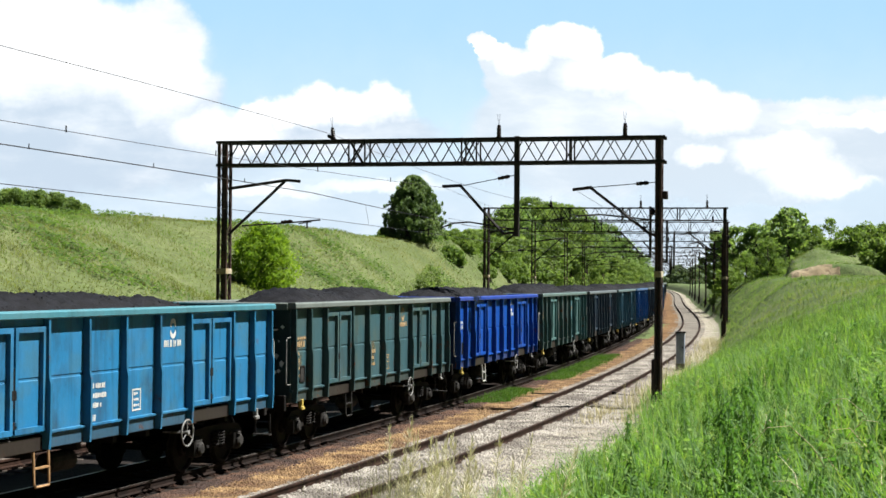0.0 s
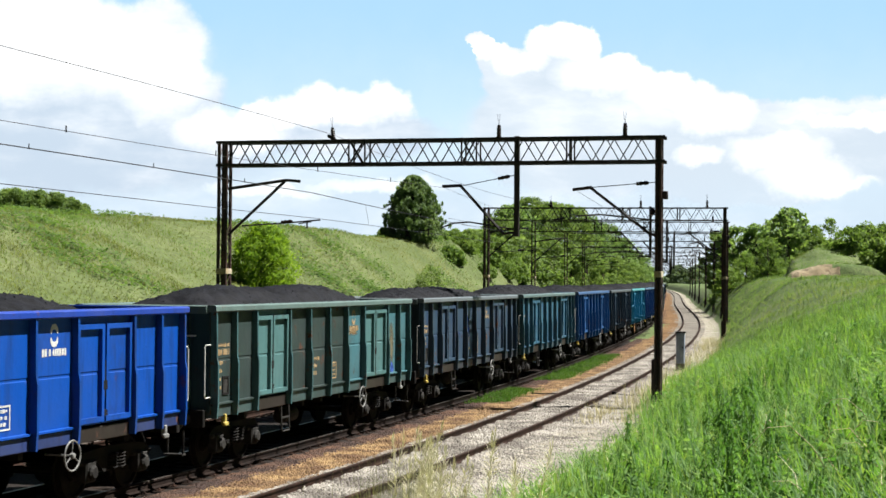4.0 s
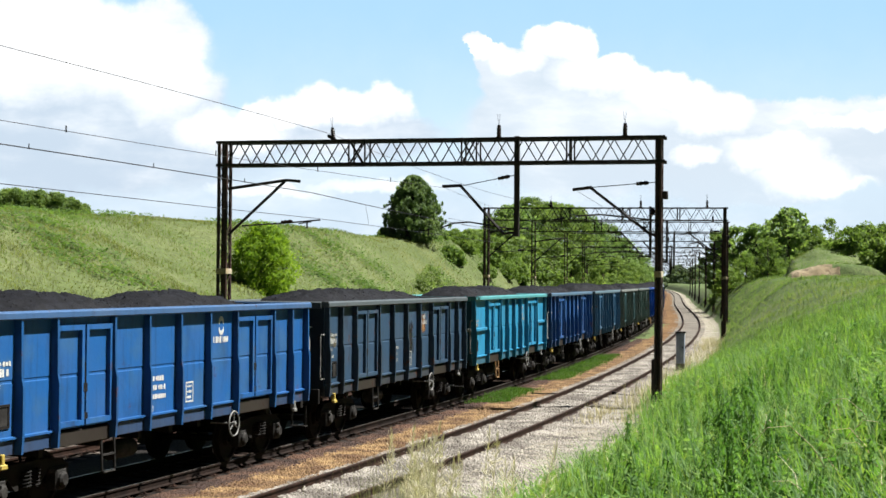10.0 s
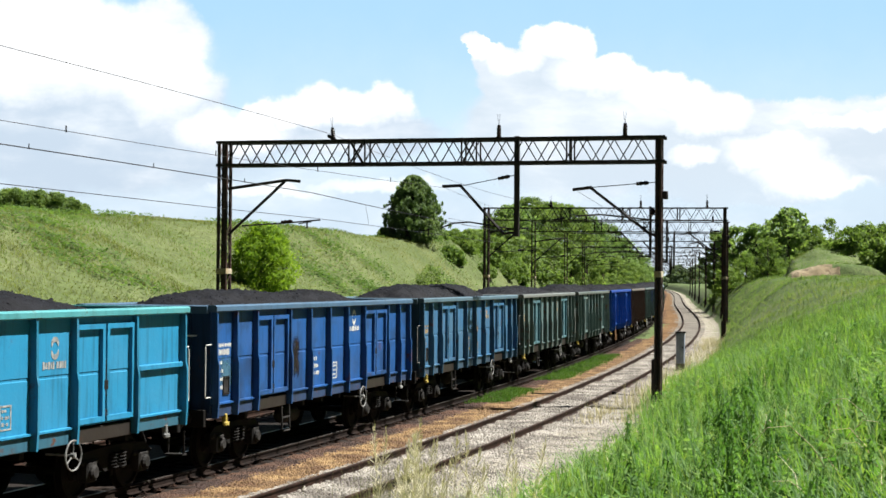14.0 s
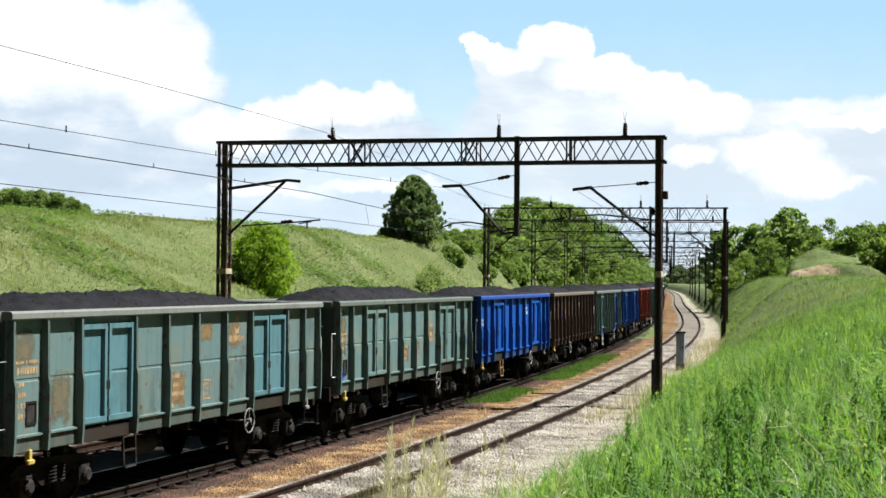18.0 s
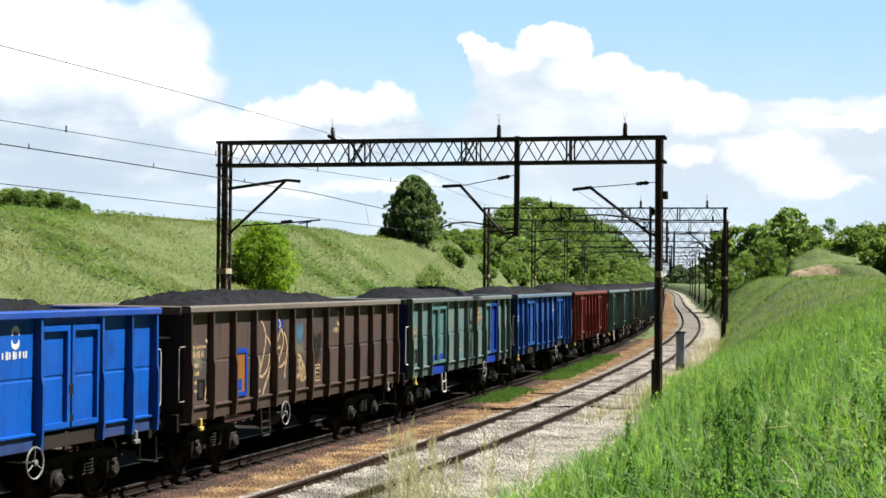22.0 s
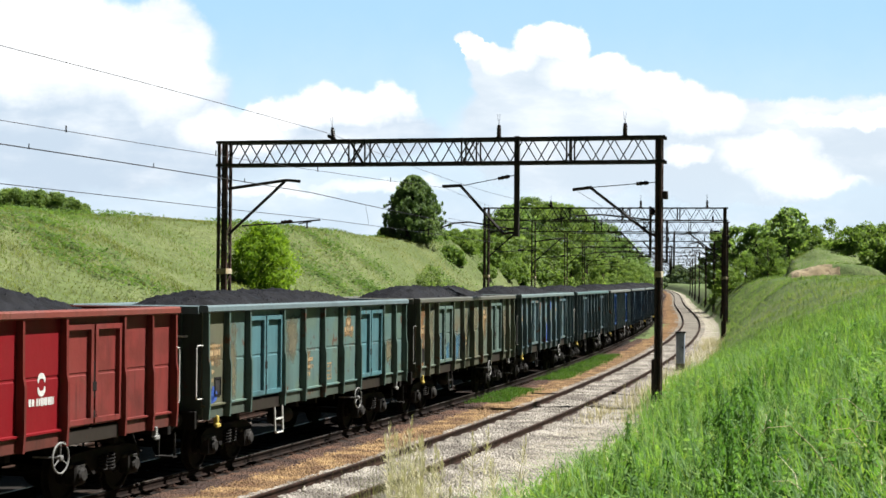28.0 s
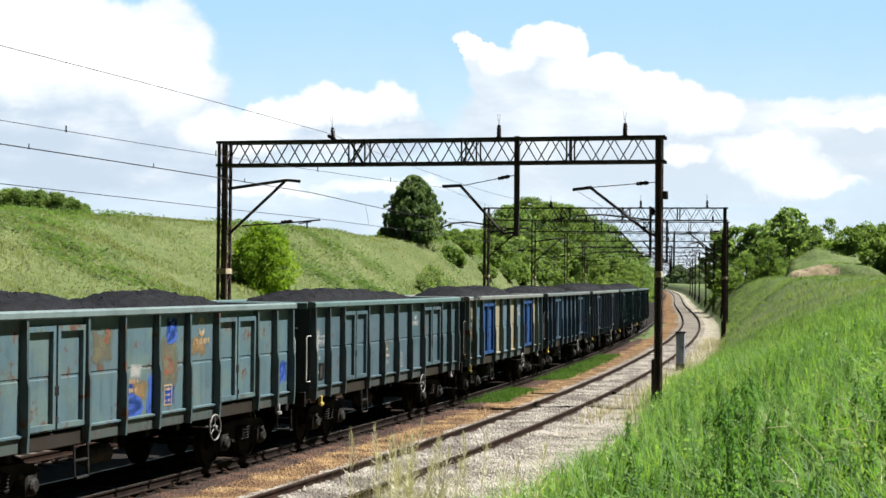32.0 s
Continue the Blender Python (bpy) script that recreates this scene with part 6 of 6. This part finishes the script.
for x, y, ztop, w in ((-48.6, 172, 12.75, 2.5), (-47.2, 171, 12.75, 2.3), (-45.9, 172, 12.7, 2.3), (-44.6, 171, 12.7, 2.2), (-43.4, 172, 12.6, 2.2), (-42.2, 171, 12.55, 2.0), (-41.1, 172, 12.4, 1.9), (-40.1, 171, 12.2, 1.8), (-39.2, 172, 11.95, 1.6), (-38.4, 171, 11.6, 1.4), (-37.7, 172, 11.2, 1.2)):
    tree((x, y), topped(x, y, ztop), w, 0.0, 11000, M_LEAF_MID, "dense green tree in the hedge beyond the field", "bush", 240, 0.12, group="trees beyond the field")
for x, y, ztop, w in ((39.0, 232, 10.6, 2.3), (36.5, 205, 10.5, 3.0), (38.4, 200, 10.6, 3.0), (36.3, 172, 11.3, 2.9), (41.5, 205, 10.4, 3.2), (38.4, 178, 9.8, 2.6)):
    tree((x, y), topped(x, y, ztop), w, 0.03, 10000, M_LEAF_DARK, "dark leafy tree on the bank beyond the tracks", "round", 150, 0.18, group="trees on the bank")
for x, y, ztop, w in ((32.8, 165, 8.2, 2.0), (33.3, 180, 6.7, 2.4), (30.6, 176, 5.4, 2.0), (38.1, 168, 9.4, 2.0), (37.9, 160, 9.9, 1.9), (34.6, 139, 8.3, 1.9), (36.2, 140, 8.7, 2.0), (38.0, 141, 8.6, 2.0), (33.4, 146, 7.8, 1.8), (37.0, 132, 8.0, 1.7), (35.2, 133, 7.2, 1.5)):
    tree((x, y), topped(x, y, ztop), w, 0.0, 4200, M_SCRUB, "dark scrubby bush on the bank beyond the tracks", "bush", 80, 0.12, "bush", "bushes on the bank")
for x, y, ztop, w in ((116, 760, 9.5, 7), (124, 790, 11, 8), (132, 840, 12, 9), (140, 880, 11, 9), (113, 770, 9, 5), (117, 800, 10, 5), (121, 850, 11, 6), (127, 880, 12, 6), (102, 800, 9, 4), (100, 760, 9, 5), (98, 900, 9.5, 8), (88, 820, 9, 7), (106, 950, 9.5, 8), (118, 980, 9, 8), (78, 640, 10, 6)):
    tree((x, y), topped(x, y, ztop), w, 0.02, 4000, M_LEAF_HAZY, "distant tree beside the railway", "bush", 60, 0.5, group="distant trees")


def weed(place, height, seed):
    """A tall broad-leaved weed: stem with pairs of pointed leaves."""
    x, y = place
    r = random.Random(seed)
    thing = tagged(new("weed"), "tall broad-leaved green weed standing in the bank grass", "weed", "weeds on the bank")
    thing.matrix_basis = pose(x, y, float(ground_z(x, y)) - 0.02, r.uniform(-9, 9), r.uniform(-9, 9), r.uniform(0, 360))
    part("stem", Mesh().tube([(0, 0, 0), (0.02, 0.01, height * 0.5), (0.0, 0.03, height)], 0.006, 5, r2=0.003), M_GRASS, thing)
    m = Mesh()
    z, a = height * 0.12, 0.0
    while z < height:
        ln = (0.145 - 0.07 * z / height) * r.uniform(0.6, 1.3)
        for k in (0, 2.2, 4.1):
            k += r.uniform(-0.6, 0.6)
            d = Vector((math.cos(a + k), math.sin(a + k), 0))
            e = Vector((-d.y, d.x, 0))
            o = Vector((0, 0, z))
            m.add([o, o + d * ln * 0.45 + e * ln * 0.2 + Vector((0, 0, 0.03)), o + d * ln + Vector((0, 0, -0.03 - 0.3 * ln)), o + d * ln * 0.45 - e * ln * 0.2 + Vector((0, 0, 0.03)), o + d * ln * 0.5 + Vector((0, 0, 0.01))],
                  [(0, 1, 4), (1, 2, 4), (2, 3, 4), (3, 0, 4)])
        z += 0.045
        a += 1.57 + r.uniform(-0.3, 0.3)
    part("foliage", m, M_WEED, thing)
    return thing


for i in range(120):
    yy = 10 * 4.2 ** RNG.uniform(0, 1)
    xx = (RNG.uniform(0.10, 0.28) if i % 2 else RNG.normal(0.19, 0.02)) * yy
    if offset_of(xx, yy) > 8.2:
        weed((xx, yy), RNG.uniform(0.6, 1.05), i)

# a stand of tall dark thistles
M_THISTLE = leafy("thistle_leaves", (0.014, 0.046, 0.018), (0.052, 0.105, 0.046), 0.25, 0.2)
for i in range(34):
    yy = RNG.uniform(16, 34)
    xx = RNG.normal(0.186, 0.013) * yy
    t = weed((xx, yy), RNG.uniform(0.8, 1.3), 200 + i)
    tagged(t, "tall dark green thistle standing in the bank grass", "thistle")
    t.children[1].material_slots[0].link = "OBJECT"
    t.children[1].material_slots[0].material = M_THISTLE

# long straw stems bowed over the grass
for i in range(9):
    yy = RNG.uniform(13, 19)
    xx, up, over = RNG.uniform(0.235, 0.275) * yy, RNG.uniform(0.55, 0.95), RNG.uniform(-1.0, 0.9)
    arch = tagged(new("dry_grass"), "long pale dry grass bowed over the green bank", "dry grass", "bowed dry grass on the bank")
    arch.location = (xx, yy, float(ground_z(xx, yy)) - 0.02)
    part("stem", Mesh().tube([(over * f, 0.1 * f, up * math.sin(0.85 * math.pi * min(1.0, f + 0.12 * (1 - f)))) for f in (0, 0.1, 0.25, 0.45, 0.65, 0.85, 1.0)], 0.006, 5, r2=0.002), M_STRAW, arch)

# broad low leaves among the grass
x, y = scatter_view(32000, 9, 60, 6.6, 24)
keep = (x < 0.30 * y + 1.0) & (offset_of(x, y) > bank_start(y) + 0.5) & (wobble(x, y, 1.1, 4) > -0.15)
x, y = x[keep], y[keep]
n = len(x)
c = np.stack([x, y, ground_z(x, y) + RNG.uniform(0.12, 0.5, n)], -1)
a, t = RNG.uniform(0, math.tau, n), RNG.uniform(-0.5, 0.6, n)
u = np.stack([np.cos(a) * np.cos(t), np.sin(a) * np.cos(t), np.sin(t)], -1)
v = np.stack([-np.sin(a), np.cos(a), RNG.uniform(-0.4, 0.4, n)], -1)
ln = RNG.uniform(0.04, 0.15, (n, 1))
leafv = np.stack([c - u * ln, c + v * ln * 0.4, c + u * ln, c - v * ln * 0.4], 1).reshape(-1, 3)
tagged(soup("low_leaves", leafv, np.arange(4 * n).reshape(-1, 4), (M_WEED, M_GRASS), RNG.choice([0, 1], n)), "small broad leaves among the bank grass", "leaves", kind="stuff")


def stalk(place, height, seed):
    """A dry grass stalk with a feathery seed head; it stands on its foot and sways."""
    x, y = place
    r = random.Random(seed)
    thing = tagged(new("grass_stalk"), "tall dry grass stalk with a pale feathery seed head", "grass stalk", "stalks before the tracks")
    thing.matrix_basis = pose(x, y, float(ground_z(x, y)) - 0.02)
    bend = r.uniform(-0.02, 0.16) * height
    part("stem", Mesh().tube([(0, 0, 0), (bend * 0.2, 0, height * 0.5), (bend * 0.8, 0, height * 0.9), (bend, 0, height)], 0.0022, 4, r2=0.0015), M_STALK, thing)
    m = Mesh()
    for i in range(150):
        f = r.uniform(0.74, 1.0)
        p = Vector((bend * (f - 0.25) * 1.3, 0, height * f))
        w = 0.062 * math.sin(math.pi * min(1.0, (f - 0.73) / 0.27)) + 0.006
        q = p + Vector((r.uniform(-1, 1) * w, r.uniform(-1, 1) * w, r.uniform(0.02, 0.06)))
        e = Vector((r.uniform(-1, 1), r.uniform(-1, 1), 0)).normalized() * 0.0016
        m.add([p, (p + q) / 2 + e, q, (p + q) / 2 - e], [(0, 1, 2, 3)])
    part("seed_head", m, M_STALK, thing)
    return thing


STALKS = []
for i in range(42):
    yy = 7.0 + 3.0 * RNG.uniform()
    xx = (RNG.normal(-0.024, 0.011) if i % 3 else RNG.uniform(-0.05, 0.045)) * yy
    STALKS.append((i, stalk((xx, yy), 3.05 - 0.024 * yy * RNG.uniform(0.4, 2.4) - float(ground_z(xx, yy)), i)))


# fine pale grass about their feet
n = 1100
y = RNG.uniform(6.8, 9.6, n)
x = RNG.normal(-0.022, 0.018, n) * y
h = 2.78 + RNG.normal(0, 0.07, n) - 0.6 * abs(x / y + 0.022) / 0.03 * 0.12 - ground_z(x, y)
blades("stalk_grass", x, y, h, RNG.uniform(0.002, 0.005, n), RNG.uniform(0.02, 0.16, n), (M_TUFT,), "fine grey-green grass about the dry stalks")


# ---- cabinet beside the empty track ----
cab = tagged(new("trackside_cabinet"), "narrow blue-grey metal cabinet on a post beside the track", "cabinet")
cab.matrix_basis = Matrix.Translation(track(5.5, 5.88, -0.25)) @ pose(0, 0, 0, 0, 0, heading(5.5) - 90)
part("housing", Mesh().box(-0.19, 0.19, -0.14, 0.14, 0.35, 1.68, 0.02), M_CABINET, cab)
part("cap", Mesh().box(-0.23, 0.23, -0.18, 0.18, 1.68, 1.76, 0.02), M_AXLE, cab)
part("door", Mesh().box(-0.15, 0.15, -0.16, -0.14, 0.45, 1.6, 0.008), M_CABINET, cab)
part("latch", Mesh().box(0.09, 0.13, -0.18, -0.16, 1.0, 1.12, 0.006), M_STEEL_DARK, cab)
part("foot", Mesh().box(-0.2, 0.2, -0.14, 0.14, -0.1, 0.35, 0.02), M_CONCRETE, cab)


# ---- sky: two far sheets of cloud that drift ----
def cloud_mat(name, puffs, lumps, haze, back):
    """Cumulus from soft ellipses (x, z, half width, half height, in km) frayed by noise; back: with the blue behind it."""
    n = Nodes(name)
    tex = n.node("ShaderNodeTexCoord", 3)
    km = n.node("ShaderNodeVectorMath", props=[("operation", "MULTIPLY")], i0=tex, i1=(0.001, 0.0, 0.001))
    fray = n.node("ShaderNodeTexNoise", 1, Vector=km, Scale=9.0, Detail=7.0, Roughness=0.6)
    fray = n.node("ShaderNodeVectorMath", props=[("operation", "SUBTRACT")], i0=fray, i1=(0.5, 0.5, 0.5))
    fray = n.node("ShaderNodeVectorMath", props=[("operation", "SCALE")], i0=fray, Scale=0.11)
    p = n.node("ShaderNodeVectorMath", i0=km, i1=fray)
    sep = n.t.nodes.new("ShaderNodeSeparateXYZ")
    n.t.links.new(p, sep.inputs[0])
    x, z = sep.outputs[0], sep.outputs[2]

    def pile(rows):
        dens = None
        for cx, cz, rx, rz in rows:
            a = n.math("POWER", n.math("DIVIDE", n.math("SUBTRACT", x, cx), rx), 2.0)
            b = n.math("POWER", n.math("DIVIDE", n.math("SUBTRACT", z, cz), rz), 2.0)
            d = n.math("SUBTRACT", 1.0, n.math("ADD", a, b))
            dens = d if dens is None else n.math("MAXIMUM", dens, d)
        return dens

    dens = pile(puffs)
    mask = n.ramp(dens, -0.35 if back else -0.12, 0.35 if back else 0.22)
    veil = n.ramp(n.math("ADD", z, n.math("MULTIPLY", n.math("SUBTRACT", n.noise(km, 2.2, 5.0), 0.5), 0.45)), haze[0], haze[1], 0.92, 0.0)
    wide = n.node("ShaderNodeVectorMath", props=[("operation", "MULTIPLY")], i0=km, i1=(1.0, 1.0, 2.6))
    # sunlit heads over blue-grey undersides
    grain = n.noise(wide, 3.4, 6.0, 0.6)
    head = n.ramp(n.math("ADD", pile(lumps), n.math("MULTIPLY", n.math("SUBTRACT", grain, 0.5), 3.4)), -2.0, 1.5)
    under = n.ramp(n.noise(wide, 2.1, 6.0, 0.58), 0.42, 0.78, 0.0, 0.62)
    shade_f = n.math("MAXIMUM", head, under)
    white = n.mix(shade_f, (0.216, 0.258, 0.304) if back else (0.248, 0.285, 0.322), (0.450, 0.452, 0.452))
    blue = n.mix(n.ramp(z, 0.1, 0.85), (0.285, 0.340, 0.375), (0.158, 0.258, 0.342))
    em = n.t.nodes.new("ShaderNodeEmission")
    out = n.t.nodes["Material Output"].inputs[0]
    if back:
        col = n.mix(veil, blue, n.mix(shade_f, (0.236, 0.284, 0.330), (0.396, 0.412, 0.420)))
        n.t.links.new(n.mix(mask, col, white), em.inputs[0])
        n.t.links.new(em.outputs[0], out)
    else:
        n.t.links.new(white, em.inputs[0])
        tr = n.t.nodes.new("ShaderNodeBsdfTransparent")
        mx = n.t.nodes.new("ShaderNodeMixShader")
        low = n.math("MULTIPLY", mask, n.ramp(z, 0.05, 0.35))
        n.t.links.new(low, mx.inputs[0])
        n.t.links.new(tr.outputs[0], mx.inputs[1])
        n.t.links.new(em.outputs[0], mx.inputs[2])
        n.t.links.new(mx.outputs[0], out)
    return n.mat


def cloud_sheet(y, half, top, mat, label):
    ob = new("backdrop", Mesh().add([(-half, 0, -30), (half, 0, -30), (half, 0, top), (-half, 0, top)], [(0, 1, 2, 3)]).data("backdrop", (mat,)))
    ob.location = (0, y, 0)
    return tagged(ob, label, "sky", kind="structure")


PUFFS_BACK = ((-1.05, 0.62, 0.36, 0.17), (-1.18, 0.70, 0.26, 0.12), (-0.83, 0.66, 0.15, 0.13), (-0.77, 0.52, 0.14, 0.12), (-1.0, 0.38, 0.5, 0.15), (-1.5, 0.6, 0.4, 0.25),
              (-0.33, 0.485, 0.16, 0.065), (-0.16, 0.495, 0.075, 0.07), (-0.45, 0.46, 0.16, 0.055), (-0.3, 0.41, 0.3, 0.07))
PUFFS_FRONT = ((0.095, 0.675, 0.042, 0.020), (0.125, 0.650, 0.045, 0.030), (0.175, 0.61, 0.085, 0.058), (0.33, 0.645, 0.115, 0.088), (0.27, 0.56, 0.17, 0.11), (0.47, 0.55, 0.14, 0.09), (0.62, 0.49, 0.16, 0.10), (0.74, 0.46, 0.12, 0.10), (0.43, 0.42, 0.38, 0.19),
               (1.0, 0.41, 0.34, 0.11), (1.3, 0.40, 0.3, 0.13), (0.85, 0.33, 0.4, 0.12))
# sunlit heads of the clouds
HEADS_BACK = ((-1.10, 0.68, 0.34, 0.13), (-0.80, 0.60, 0.13, 0.12), (-0.62, 0.42, 0.12, 0.055), (-0.33, 0.50, 0.16, 0.05), (-0.17, 0.51, 0.08, 0.055), (-0.46, 0.475, 0.14, 0.03),
              (-0.5, 0.25, 0.14, 0.02), (-0.2, 0.27, 0.16, 0.02))
HEADS_FRONT = ((0.12, 0.655, 0.06, 0.03), (0.33, 0.69, 0.10, 0.045), (0.21, 0.615, 0.06, 0.03), (0.48, 0.585, 0.12, 0.05), (0.63, 0.53, 0.11, 0.05), (0.75, 0.485, 0.10, 0.05), (0.72, 0.36, 0.05, 0.025),
               (0.93, 0.37, 0.10, 0.045), (1.02, 0.30, 0.10, 0.045), (1.12, 0.27, 0.08, 0.025), (1.2, 0.46, 0.2, 0.02))
SKY_BACK = cloud_sheet(4650, 2100, 1500, cloud_mat("sky_and_cloud", PUFFS_BACK, HEADS_BACK, (0.18, 0.50), True), "pale blue summer sky with white cumulus")
SKY_FRONT = cloud_sheet(4600, 2000, 1400, cloud_mat("cumulus", PUFFS_FRONT, HEADS_FRONT, (0.1, 0.3), False), "large white cumulus cloud in the summer sky")


# ---- what moves ----
GONE_T = (0, 6, 9, 13, 19, 23, 28, 32)
GONE_D = (-43.04, 5.657, 30.59, 64.814, 117.436, 153.941, 200.11, 236.557)
GONE = np.polyfit(GONE_T, GONE_D, 5)


def gone(t):
    """How far the train has come at t seconds."""
    return float(np.polyval(GONE, t))


def wagon_pose(num, t):
    s = PITCH * num - gone(t)
    a, b = track(s - 4.5), track(s + 4.5)
    d = b - a
    return Matrix.Translation((a + b) / 2) @ pose(0, 0, 0, 0, 0, math.degrees(math.atan2(d.y, d.x)))


def motions():
    times = [i * 0.8 for i in range(41)]
    for num, thing, load in WAGONS:
        rows = [(t, wagon_pose(num, t)) for t in times]
        walk(thing, rows)
        walk(load, rows)
    # clouds drift, stalks sway
    walk(SKY_BACK, [(0.0, pose(0, 4650, 0)), (16.0, pose(9, 4650, 0)), (32.0, pose(18, 4650, 0))])
    walk(SKY_FRONT, [(0.0, pose(6, 4600, 0)), (16.0, pose(-15, 4600, 0)), (32.0, pose(-36, 4600, 1))])
    for i, thing in STALKS:
        foot = thing.matrix_basis.copy()
        rows = []
        for k in range(33):
            lean = 2.5 * math.sin(k * 1.05 + i * 0.5) + 1.6 * math.sin(k * 2.3 + i * 1.9) - 0.14 * k + 2.0
            rows.append((float(k), foot @ pose(0, 0, 0, 1.5 * math.sin(k * 1.7 + i), lean, 0)))
        walk(thing, rows)
    # wheels turn with the way covered; all roll alike
    first = {}
    for i, w in WHEELS:
        if i not in first:
            x = w.location.x
            rows = []
            for k in range(481):
                t = k / 15
                rows.append((t, Matrix.Translation((x, 0, 0.46)) @ Matrix.Rotation(-(gone(t) - gone(0)) / 0.46, 4, "Y")))
            walk(w, rows)
            first[i] = w
        else:
            w.rotation_mode = "QUATERNION"
            w.animation_data_create()
            w.animation_data.action = first[i].animation_data.action
            w.animation_data.action_slot = first[i].animation_data.action_slot


motions()
